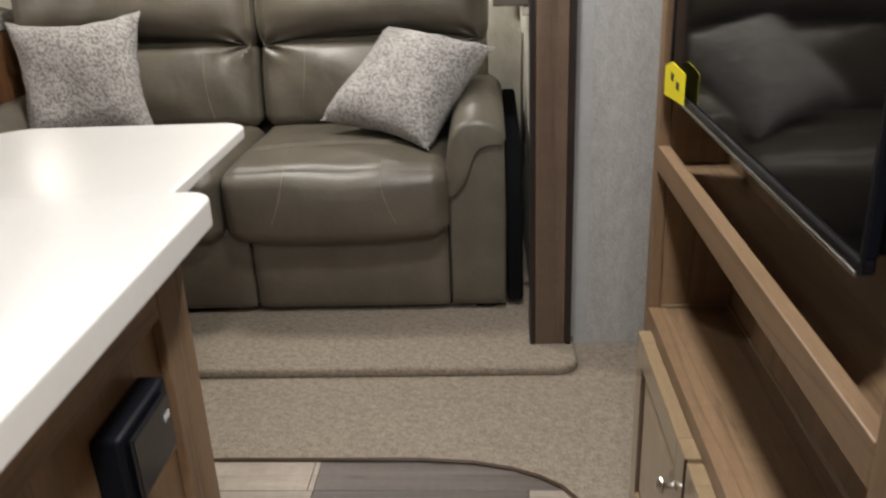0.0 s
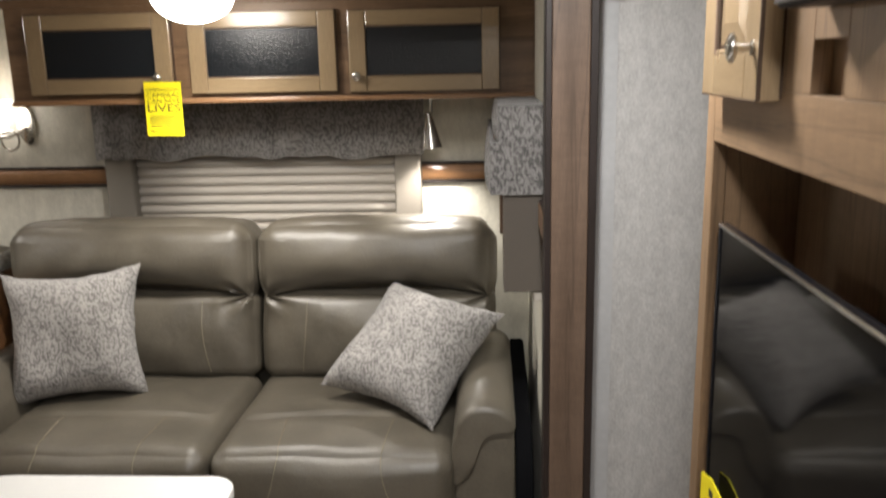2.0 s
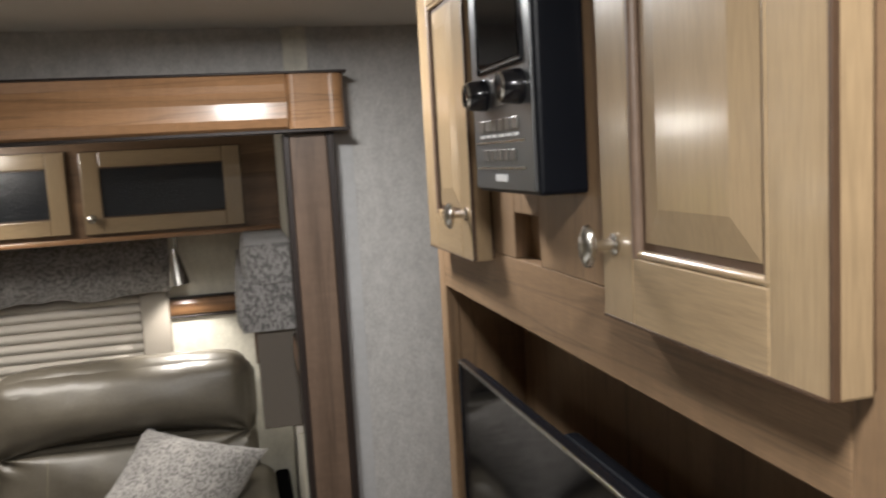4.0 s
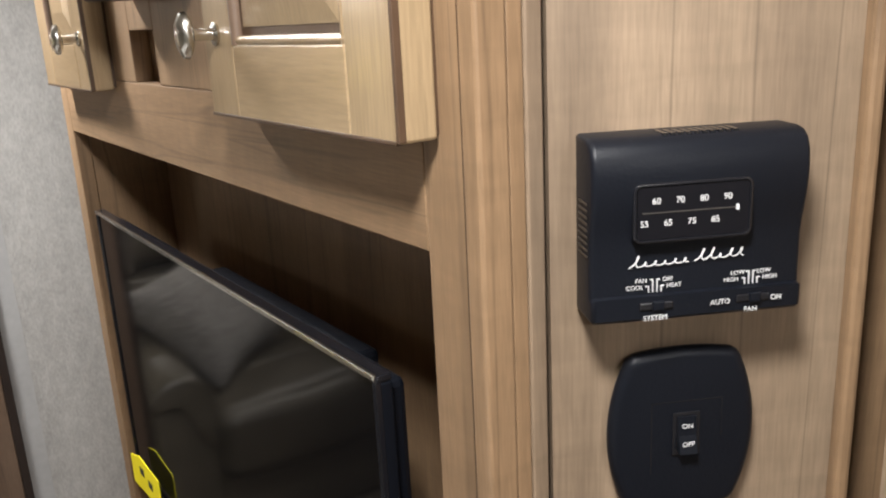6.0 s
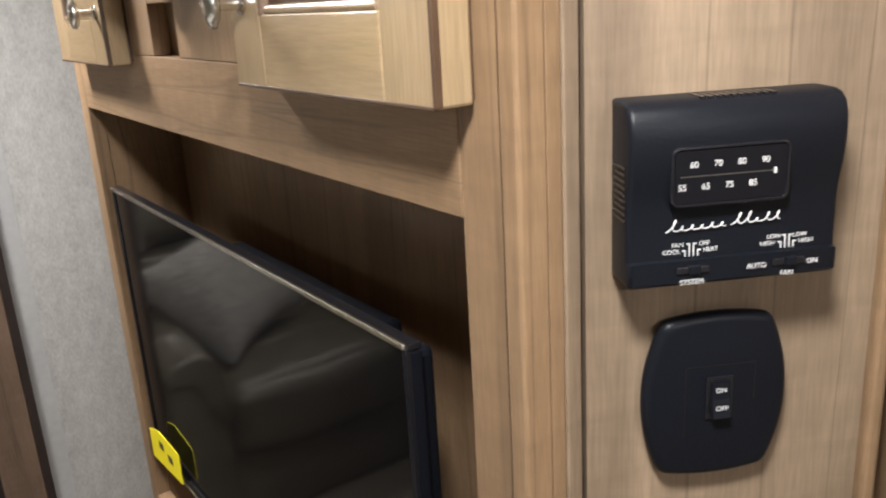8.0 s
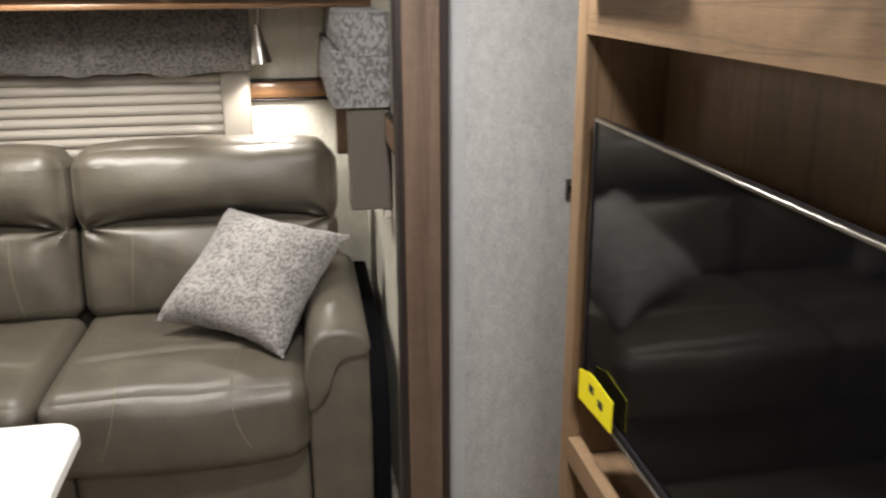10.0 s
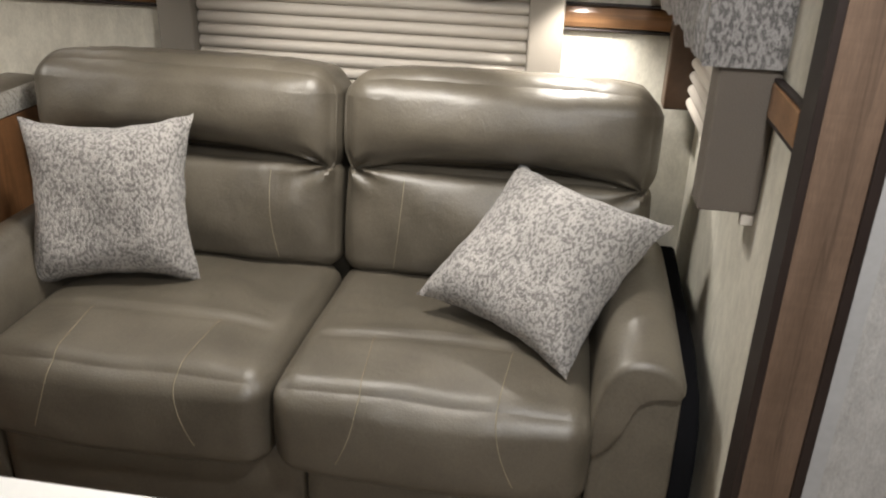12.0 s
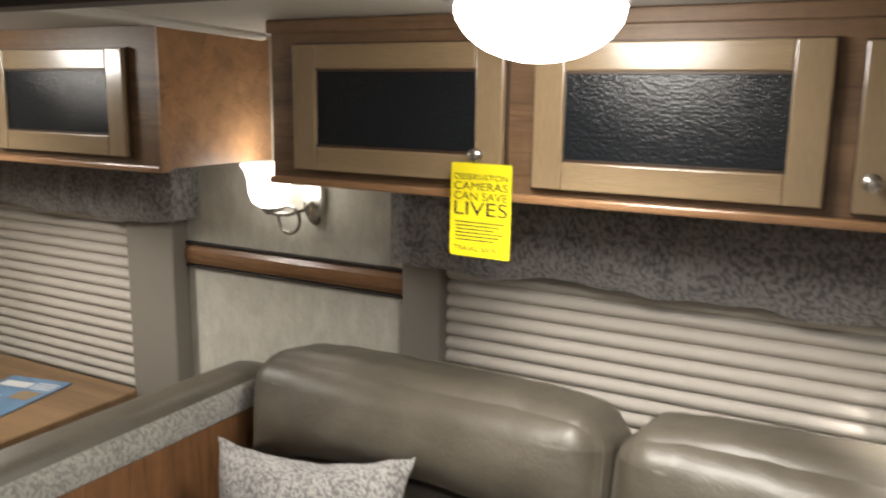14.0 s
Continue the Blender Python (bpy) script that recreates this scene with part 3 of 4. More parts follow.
# radio between the upper doors
radio = thing("wall_radio", 0.28, 0.97, 1.6, "black wall radio with grey face, two knobs and a display", "radio")
part("case", box(0.256, 0.895, 1.597, 0.3035, 1.085, 1.90, 0.004), PLASTIC, radio, "black plastic case")
part("face", box(0.2525, 0.899, 1.601, 0.2562, 1.081, 1.896, 0.001), SILVER, radio, "dark grey metallic face")
part("display", box(0.2505, 0.925, 1.725, 0.2528, 1.045, 1.835, 0.001), SCREEN, radio, "dark display window")
part("display_frame", tube([(0.2515, 0.918, 1.72), (0.2515, 1.052, 1.72), (0.2515, 1.052, 1.84), (0.2515, 0.918, 1.84), (0.2515, 0.918, 1.72)], 0.002, 6), BEZEL, radio)
for y in (0.926, 1.035):
    part("knob", lathe([(0.0, 0.0), (0.0165, 0.0), (0.0165, 0.003), (0.0145, 0.018), (0.011, 0.0205), (0.0, 0.0205)], pose(0.2524, y, 1.697, 0, -90, 0), 24), BEZEL, radio, "black knob with bright rim", smooth=True)
    part("knob_ring", lathe([(0.012, 0.0), (0.0135, 0.002), (0.012, 0.004)], pose(0.2345, y, 1.697, 0, -90, 0), 24), CHROME, radio)
part("slot", box(0.251, 0.952, 1.683, 0.2526, 1.01, 1.71, 0.001), STEEL, radio)
for k in range(6):
    part("button", box(0.2505, 0.935 + 0.021 * k, 1.659, 0.2526, 0.952 + 0.021 * k, 1.671, 0.001), STEEL, radio)
    part("button_mark", box(0.2508, 0.938 + 0.021 * k, 1.653, 0.2526, 0.95 + 0.021 * k, 1.656), WHITE, radio)
for k in range(5):
    part("button", box(0.2505, 0.945 + 0.021 * k, 1.629, 0.2526, 0.96 + 0.021 * k, 1.641, 0.001), STEEL, radio)
for z in (1.647, 1.621):
    part("groove", box(0.2515, 0.92, z, 0.2526, 1.07, z + 0.0025), CHROME, radio)
part("print_mark", box(0.2515, 0.975, 1.609, 0.2526, 1.01, 1.616), WHITE, radio)

# thermostat and switch on the angled panel (local x along the panel, local -y out of it)
thermo = thing("thermostat", AX + 0.06, AY - 0.05, 1.40, "black plastic wall thermostat with white lettering and slider switches", "thermostat")
TH = ANGLE @ pose(0.0145, -0.0005, 1.4005) @ Matrix.Diagonal((1.035, 1.03, 1.03, 1))
TW, THH = 0.116, 0.098
body = sweep([(0.0, 0.0), (-0.0275, 0.0), (-0.030, 0.002), (-0.030, 0.0142), (-0.0268, 0.0147), (-0.0265, 0.02), (-0.0265, 0.042), (-0.0275, 0.05), (-0.0298, 0.06), (-0.0312, 0.07), (-0.0315, 0.079), (-0.0305, 0.087), (-0.028, 0.093), (-0.024, 0.0965), (-0.018, THH), (0.0, THH)], 0.0, TW, bevel=0.003)
body.transform(TH)
part("case", body, PLASTIC, thermo, "black plastic case", smooth=True)
ring_m = TH @ Matrix(((1, 0, 0, 0), (0, 0, -1, -0.0290), (0, 1, 0, 0), (0, 0, 0, 1)))
bm = bmesh.new()
loops = []
for grow, h in ((0.0, 0.0), (0.0, 0.0031), (-0.0005, 0.0036), (-0.0014, 0.0036), (-0.0026, 0.0012)):
    loops.append([bm.verts.new((x, z, h)) for x, z in rounded(0.0212 - grow, 0.0436 - grow, 0.0846 + grow, 0.0752 + grow, (0.0045 + grow,) * 4, 5)])
for p, q in zip(loops, loops[1:]):
    for k in range(len(p)):
        bm.faces.new((p[k], p[(k + 1) % len(p)], q[(k + 1) % len(p)], q[k]))
bm.transform(ring_m)
part("window_rim", bm, BEZEL, thermo, "raised rim of the dial window", smooth=True)
part("window_recess", box(0.0234, -0.0319, 0.0458, 0.0824, -0.0300, 0.0730, m=TH), DIAL, thermo, "sunken dial window")
part("scale_line", box(0.026, -0.0323, 0.0594, 0.076, -0.0319, 0.0599, m=TH), STEEL, thermo)
part("pointer", box(0.0756, -0.0332, 0.0583, 0.0768, -0.0319, 0.0611, m=TH), WHITE, thermo, "white pointer")
FRONT = TH @ Matrix(((1, 0, 0, 0), (0, 0, -1, -0.0334), (0, 1, 0, 0), (0, 0, 0, 1)))


def print_on(words, x, z, h, depth=0.0):
    lettering(words, h, FRONT @ pose(x, z, -depth), WHITE, thermo)


for k, w in enumerate(("60", "70", "80", "90")):
    print_on(w, 0.0332 + 0.0126 * k, 0.0656, 0.0033, 0.0012)
for k, w in enumerate(("55", "65", "75", "85")):
    print_on(w, 0.0270 + 0.0126 * k, 0.0540, 0.0033, 0.0012)
D2 = 0.0060
for w, x, z, h in (("FAN", 0.0275, 0.0222, 0.0024), ("COOL", 0.0240, 0.0186, 0.0024), ("OFF", 0.0420, 0.0222, 0.0024), ("HEAT", 0.0455, 0.0186, 0.0024), ("LOW", 0.0805, 0.0222, 0.0024), ("HIGH", 0.0770, 0.0186, 0.0024), ("LOW", 0.0950, 0.0222, 0.0024), ("HIGH", 0.0985, 0.0186, 0.0024)):
    print_on(w, x, z, h, D2)
for w, x, z, h in (("SYSTEM", 0.034, 0.0026, 0.0028), ("AUTO", 0.0695, 0.0082, 0.0028), ("FAN", 0.0865, 0.0027, 0.0028), ("ON", 0.1005, 0.0082, 0.0028)):
    print_on(w, x, z, h, 0.0018)
for x in (0.0315, 0.0845):
    for k, (low, high, hook) in enumerate(((0.0155, 0.0186, -1), (0.0155, 0.0222, -1), (0.0155, 0.0222, 1), (0.0155, 0.0186, 1))):
        a = x + 0.0023 * k
        part("print_line", box(a, -0.0275, low, a + 0.0004, -0.0262, high, m=TH), WHITE, thermo)
        part("print_line", box(a + min(0, hook) * 0.0014, -0.0275, high, a + 0.0004 + max(0, hook) * 0.0014, -0.0262, high + 0.0004, m=TH), WHITE, thermo)
    part("slider_slot", box(x - 0.006, -0.0312, 0.0068, x + 0.0125, -0.029, 0.0112, 0.0008, m=TH), BEZEL, thermo)
    part("slider", box(x + 0.001, -0.0325, 0.0066, x + 0.0072, -0.030, 0.0118, 0.0006, m=TH), PLASTIC, thermo, "ridged black slider")
# flowing white mark in place of the maker's name
def script(x0, x1, z, big, seed):
    """A slanted line of loops of uneven height, the first one tall."""
    pts, n = [], 160
    turns = int((x1 - x0) / 0.0052)
    tall = [2.3 if k < big else random.Random(seed + k).choice((0.8, 0.9, 1.0, 1.7)) for k in range(turns + 1)]
    for k in range(n + 1):
        u = k / n
        a = 2 * math.pi * turns * u
        h = 0.0013 * tall[min(turns, int(turns * u))]
        dz = h * (1 - math.cos(a))
        pts.append(FRONT @ Vector((x0 + (x1 - x0) * u + 0.0014 * math.sin(a) + 0.45 * dz, z + 0.0008 * u + dz, -0.0056)))
    part("print_mark", tube(pts, 0.00034, 5), WHITE, thermo, "flowing white script mark")


script(0.0205, 0.0530, 0.0300, 1, 3)
script(0.0560, 0.0830, 0.0312, 2, 8)

for k in range(9):
    part("vent_slot", box(-0.0006, -0.024, 0.036 + 0.0035 * k, 0.0012, -0.008, 0.0375 + 0.0035 * k, m=TH), BEZEL, thermo)
for k in range(10):
    part("vent_slot", box(0.04 + 0.0042 * k, -0.022, THH - 0.0012, 0.0425 + 0.0042 * k, -0.008, THH + 0.0004, m=TH), BEZEL, thermo)

sw = thing("light_switch", AX + 0.06, AY - 0.05, 1.3, "black rounded wall plate with a small rocker switch", "switch")
SW = ANGLE @ pose(0.0772, -0.0005, 1.3195) @ Matrix.Diagonal((1.13, 1, 1.06, 1))
plate = []
for k in range(9):
    v = -1 + k / 4
    plate.append((0.0405 - 0.0105 * v * v, 0.0475 * v))
for k in range(1, 6):
    u = 1 - k / 3
    plate.append((0.030 * u, 0.0475 + 0.0035 * (1 - u * u)))
plate += [(-x, -z) for x, z in plate]
for _ in range(2):
    plate = [(a[0] * w + b[0] * (1 - w), a[1] * w + b[1] * (1 - w)) for a, b in zip(plate, plate[1:] + plate[:1]) for w in (0.75, 0.25)]
bm = slab(plate, 0.0, 0.011, 0.0055, 5)
SWF = SW @ Matrix(((1, 0, 0, 0), (0, 0, -1, 0), (0, 1, 0, 0), (0, 0, 0, 1)))
bm.transform(SWF)
part("plate", bm, PLASTIC, sw, "black plastic plate", smooth=True)
for a, b_, c, d_ in ((-0.018, -0.024, -0.0174, 0.02), (-0.018, 0.0194, 0.021, 0.02), (0.0205, -0.004, 0.021, 0.02)):
    part("insert_joint", box(a, b_, 0.0108, c, d_, 0.0112, m=SWF), BEZEL, sw)
part("rocker_well", box(-0.0065, -0.013, 0.0114, 0.0085, 0.0135, 0.0124, 0.0004, m=SWF), BEZEL, sw)
rk = sweep([(-0.0105, 0.0), (-0.0105, 0.0055), (0.0, 0.0025), (0.011, 0.0018), (0.011, 0.0)], -0.004, 0.006, bevel=0.0004)
rk.transform(SWF @ pose(0, 0, 0.012))
part("rocker", rk, PLASTIC, sw, "black rocker")
lettering("ON", 0.0028, SWF @ pose(0.001, 0.0055, 0.0146), WHITE, sw)
lettering("OFF", 0.0028, SWF @ pose(0.001, -0.0048, 0.0166), WHITE, sw)


# ---- kitchen island with its lower leaf ----
isl = thing("kitchen_island", -0.7, 0.3, 0.0, "brown wood kitchen island with an outlet on its side", "kitchen island")
IX = -0.402
part("body", box(-1.02, -0.55, 0.0, IX - 0.014, 0.965, 0.838), OAK_Z, isl)
for y0, y1 in ((0.885, 0.97), (0.16, 0.235), (-0.56, -0.48)):
    part("stile", box(IX - 0.0138, y0, 0.0, IX, y1, 0.838, 0.002), OAK_Z, isl)
part("rail", box(IX - 0.0138, 0.2352, 0.755, IX - 0.001, 0.8848, 0.838, 0.002), OAK_Y, isl)
part("rail", box(IX - 0.0138, 0.2352, 0.0, IX - 0.001, 0.8848, 0.08, 0.002), OAK_Y, isl)
part("end_panel", box(-1.02, 0.9652, 0.0, IX - 0.001, 0.972, 0.838, 0.001), OAK_Z, isl)
top = tagged(part("island_countertop", slab(rounded(-1.06, -0.6, -0.352, 1.003, (0.03, 0.03, 0.035, 0.035)), 0.8385, 0.877, 0.004), COUNTER), "white solid-surface countertop on the island", "countertop")
leaf = thing("countertop_leaf", -0.73, 1.3, 0.8, "white drop-leaf with rounded corners fixed at the island's end", "countertop")
part("leaf_top", slab(rounded(-0.985, 0.978, -0.475, 1.603, (0.005, 0.005, 0.05, 0.09)), 0.803, 0.825, 0.004), COUNTER, leaf)
for x in (-0.88, -0.6):
    bm = slab([(0.0, 0.8), (0.0, 0.56), (0.02, 0.56), (0.3, 0.785), (0.3, 0.8)], -0.012, 0.012, 0.002)
    bm.transform(pose(x, 0.974, 0) @ Matrix(((0, 0, 1, 0), (1, 0, 0, 0), (0, 1, 0, 0), (0, 0, 0, 1))))
    part("bracket", bm, STEEL, leaf)
out = thing("power_outlet", -0.39, 0.78, 0.63, "black surface-mounted power outlet on the island", "outlet")
part("box", box(IX - 0.0135, 0.69, 0.615, IX + 0.02, 0.822, 0.712, 0.005), PLASTIC, out)
part("cover", box(IX + 0.0202, 0.705, 0.625, IX + 0.027, 0.808, 0.702, 0.003), BEZEL, out, "hinged glossy cover")
part("print_mark", box(IX + 0.027, 0.785, 0.672, IX + 0.0276, 0.8, 0.680), WHITE, out)
fa = thing("faucet", -0.44, 0.565, 0.877, "nickel kitchen faucet standing near the counter's edge", "faucet")
part("base_ring", lathe([(0.0, 0.0), (0.026, 0.0), (0.026, 0.006), (0.021, 0.012), (0.0, 0.012)], pose(-0.432, 0.565, 0.877), 28), CHROME, fa, smooth=True)
part("body", lathe([(0.0, 0.0), (0.0195, 0.0), (0.0195, 0.16), (0.016, 0.18), (0.0, 0.18)], pose(-0.432, 0.565, 0.889), 28), STEEL, fa, smooth=True)
part("spout", tube([(-0.432 - 0.10 * (1 - math.cos(a)), 0.565, 1.06 + 0.16 * math.sin(a)) for a in [math.pi * k / 24 for k in range(25)]], 0.011, 12), CHROME, fa, smooth=True)

# ---- sofa ----
SX0, SX1, MID = -1.655, 0.045, -0.802
sofa = thing("sofa", -0.8, 2.7, 0.033, "olive-grey leather two-seat sofa with plump back cushions and pale stitching", "sofa")


def stitch(parent, pts):
    part("stitching", tube(pts, 0.0012, 5), STITCH, parent, "pale tan stitched seam")


def seat(x0, x1):
    """One seat cushion with its bulging front apron."""
    w = x1 - x0
    size, r, bulge = (w, 0.66, 0.235), 0.055, (0.004, 0.02, 0.018)
    m = pose((x0 + x1) / 2, 2.285 + 0.33, 0.285 + 0.118)

    def warp(q, p):
        q = q.copy()
        if p.y < 0.2:
            q.y -= 0.012 * (1 - p.z ** 2) * (0.2 - p.y)
            q.z -= 0.020 * max(0.0, -p.z) * (1 - p.x ** 2) * max(0.0, -p.y)
        if p.z > 0.3:
            # the fold across the seat, and the dip behind it
            d = q.y + 0.088 + 0.012 * p.x ** 2 + 0.003 * math.sin(q.x * 23)
            ends = max(0.0, 1 - (abs(p.x) / 0.88) ** 10)
            q.z += ends * (0.005 * math.exp(-((d - 0.008) / 0.013) ** 2) - 0.0055 * math.exp(-((d + 0.018) / 0.011) ** 2)) - 0.010 * max(0, min(1, (q.y + 0.08) / 0.2))
            q.z += 0.0018 * math.sin(q.x * 17 + q.y * 6) * (1 - p.x ** 2)
        q.z += 0.004 * noise.noise(Vector((q.x * 7 + x0 * 5, q.y * 7, q.z * 7))) * max(0.0, p.z)
        q.y += 0.006 * noise.noise(Vector((q.x * 6 + x0 * 9, q.z * 8, 3.0))) * max(0.0, -p.y)
        return q

    c = part("seat_cushion", soft_box(size, r, bulge, m, warp, 64), LEATHER, sofa, smooth=True)
    for s in (-0.42, 0.42):
        k = math.copysign(1, s)
        path = [(s + k * 0.05 * (1 - i / 12), -0.33 - 0.67 * i / 12, 1) for i in range(13)] + [(s + k * 0.13 * (i / 12) ** 2, -1, 1 - 1.35 * i / 12) for i in range(1, 13)]
        stitch(c, soft_line(path, size, r, bulge, m @ pose(0, -0.0012, 0.001), warp))
    return c


seat(-1.482, MID - 0.004)
seat(MID + 0.004, -0.122)


def gather(p, edge):
    """Puckers that fan out from the two corners where the roll is sewn to the cushion under it."""
    out = 0.0
    for k, turns, phase in ((1, 9.0, 0.6), (-1, 7.5, 2.1)):
        u, v = 1 - k * p.x, abs(edge - p.z) * 0.6
        far = math.hypot(u, v)
        out += 0.0105 * math.sin(turns * math.atan2(v, u) + phase) * math.exp(-((far - 0.17) / 0.14) ** 2)
    return out


def back(x0, x1, side):
    """Lumbar cushion and the fat roll above it; side tells where the neighbour is."""
    w = x1 - x0
    lean = pose((x0 + x1) / 2, 2.955, 0.52, -9, 0, 0)
    size, r, bulge = (w, 0.2, 0.30), 0.042, (0.003, 0.052, 0.008)
    m = lean @ pose(0, 0, 0.125)

    def low(q, p):
        q = q.copy()
        if p.y < 0:
            q.y += 0.008 * noise.noise(Vector((q.x * 26 + side, q.z * 5, 7.0))) * max(0, p.z) * (1 - p.z ** 4)
            q.y += 0.009 * noise.noise(Vector((q.x * 8 + 4 * side, q.z * 8, 1.0)))
            q.y += gather(p, 1.0)
            q.y += 0.012 * math.exp(-((abs(p.x) - 1) / 0.1) ** 2)
        return q

    c = part("lumbar_cushion", soft_box(size, r, bulge, m, low, 44), LEATHER, sofa, smooth=True)
    s = 0.58 * side
    stitch(c, soft_line([(s + 0.05 * side * (i / 10) ** 2, -1, 0.78 - 1.6 * i / 10) for i in range(11)], size, r, bulge, m @ pose(0, -0.001, 0), low))
    size2, r2, bulge2 = (w, 0.25, 0.265), 0.07, (0.008, 0.042, 0.01)
    m2 = lean @ pose(0, -0.012, 0.384)

    def high(q, p):
        q = q.copy()
        # the roll sags lower at its middle and pinches where it is sewn on
        q.z += (0.05 * (1 - p.x ** 2) - 0.026) * max(0.0, -p.z)
        if p.z > 0.5:
            q.z -= 0.016 * abs(p.x) ** 6
            q.z += 0.0009 * math.sin(p.x * 21 + 3 * p.y) + 0.0007 * math.sin(p.x * 37 - 2 * p.y)
        if p.y < 0.3:
            q.y += 0.009 * noise.noise(Vector((q.x * 6.5 + 3 * side, q.z * 7, 2.0))) * (0.3 - p.y)
        if p.y < 0 and p.z < 0.2:
            q.y += gather(p, -1.0)
            q.y += 0.006 * noise.noise(Vector((q.x * 22 + 2 * side, q.z * 9, 5.0))) * max(0.0, -p.z)
            q.y += 0.055 * max(0.0, -p.z) ** 1.7 * (1 - 0.7 * p.x ** 4)
        return q

    c2 = part("headrest_roll", soft_box(size2, r2, bulge2, m2, high, 48), LEATHER, sofa, smooth=True)
    part("piping", tube(soft_line([(-0.96 + 1.92 * i / 24, 0.45, 1) for i in range(25)], size2, r2, bulge2, m2, high), 0.003, 6), LEATHER, c2, smooth=True)
    e = 0.985 * side
    part("piping", tube(soft_line([(e, -0.75, -0.9 + 1.7 * i / 12) for i in range(13)], size2, r2, bulge2, m2, high), 0.003, 6), LEATHER, c2, smooth=True)


back(SX0 - 0.0, MID - 0.006, 1)
back(MID + 0.006, 0.0, -1)
part("back_board", box(-1.62, 3.06, 0.06, 0.0, 3.14, 0.9, 0.02), LEATHER, sofa)


def bezier(p0, p1, p2, p3, n=10):
    return [tuple((1 - t) ** 3 * a + 3 * (1 - t) ** 2 * t * b + 3 * (1 - t) * t * t * c + t ** 3 * d for a, b, c, d in zip(p0, p1, p2, p3)) for t in [i / n for i in range(n + 1)]]


def droop(bm):
    """The arm's front end slopes down a little."""
    for v in bm.verts:
        v.co.z -= 0.024 * max(0.0, (2.45 - v.co.y) / 0.13) ** 2 * max(0, (v.co.z - 0.35) / 0.27)


def arm(outer, inner):
    """A sofa arm; its padded top wraps over the inner side with an S-shaped seam."""
    k = inner - outer
    X = lambda f: outer + k * f
    seam = bezier((X(0.0), 0.595), (X(0.35), 0.6), (X(0.5), 0.585), (X(0.6), 0.52), 8) + bezier((X(0.6), 0.52), (X(0.68), 0.46), (X(0.78), 0.425), (X(1.0), 0.405), 6)[1:]
    crown = bezier((X(1.03), 0.42), (X(1.06), 0.6), (X(0.9), 0.665), (X(0.5), 0.668), 10) + bezier((X(0.5), 0.668), (X(0.22), 0.668), (X(-0.03), 0.645), (X(-0.02), 0.6), 8)[1:]
    def loft(outline, y0, y1):
        cx, cz = sum(p[0] for p in outline) / len(outline), sum(p[1] for p in outline) / len(outline)
        bm = bmesh.new()
        rings = []
        for shrink, y in ((0.86, y0), (0.93, y0 + 0.002), (0.98, y0 + 0.007), (1.0, y0 + 0.016), (1.0, (y0 + y1) / 2), (1.0, y1)):
            rings.append([bm.verts.new((cx + (x - cx) * shrink, y, cz + (z - cz) * shrink)) for x, z in outline])
        n = len(outline)
        for a, b in zip(rings, rings[1:]):
            for q in range(n):
                bm.faces.new((a[q], a[(q + 1) % n], b[(q + 1) % n], b[q]))
        bm.faces.new(rings[0])
        bm.faces.new(rings[-1][::-1])
        droop(bm)
        return bm

    a = part("arm_pad", loft(seam + crown, 2.318, 2.93), LEATHER, sofa, smooth=True)
    low = [(X(0.0), 0.05), (X(1.0), 0.05)] + [(x, z - 0.003) for x, z in seam[::-1]] + [(X(-0.02), 0.35)]
    part("arm_body", loft(low, 2.332, 3.05), LEATHER, sofa, smooth=True)
    part("piping", tube([(x, 2.336, z - 0.002 - 0.02 * max(0, (z - 0.35) / 0.27)) for x, z in seam], 0.003, 6), LEATHER, a, smooth=True)


arm(SX1, -0.124)
# added slab, stands for the deep shade between arm and side wall
cover = [(2.355, 0.06), (2.36, 0.38), (2.385, 0.46), (2.44, 0.515), (2.56, 0.55), (3.08, 0.575), (3.08, 0.06)]
part("arm_gap_shade", sweep(cover, SX1 + 0.003, SX1 + 0.054, bevel=0.012), GAP_SHADE, sofa, "black slab in place of the shade beside the sofa's arm", smooth=True)
arm(SX0, -1.486)


def apron(x0, x1):
    size, r, bulge = (x1 - x0, 0.08, 0.275), 0.018, (0, 0.012, 0.0)
    part("front_panel", soft_box(size, r, bulge, pose((x0 + x1) / 2, 2.375, 0.185), None, 12), LEATHER, sofa, smooth=True)


apron(-1.482, MID + 0.06)
apron(MID + 0.064, -0.127)
part("base_frame", box(-1.6, 2.38, 0.036, 0.03, 3.1, 0.3, 0.01), PLASTIC, sofa, "dark underside")
for x in (-1.6, -0.02):
    part("foot", box(x - 0.03, 2.36, 0.033, x + 0.03, 2.42, 0.06, 0.004), PLASTIC, sofa)


part("care_tag", box(-1.4868, 2.60, 0.585, -1.4795, 2.606, 0.6, 0.001), WHITE, sofa, "tiny white tag")


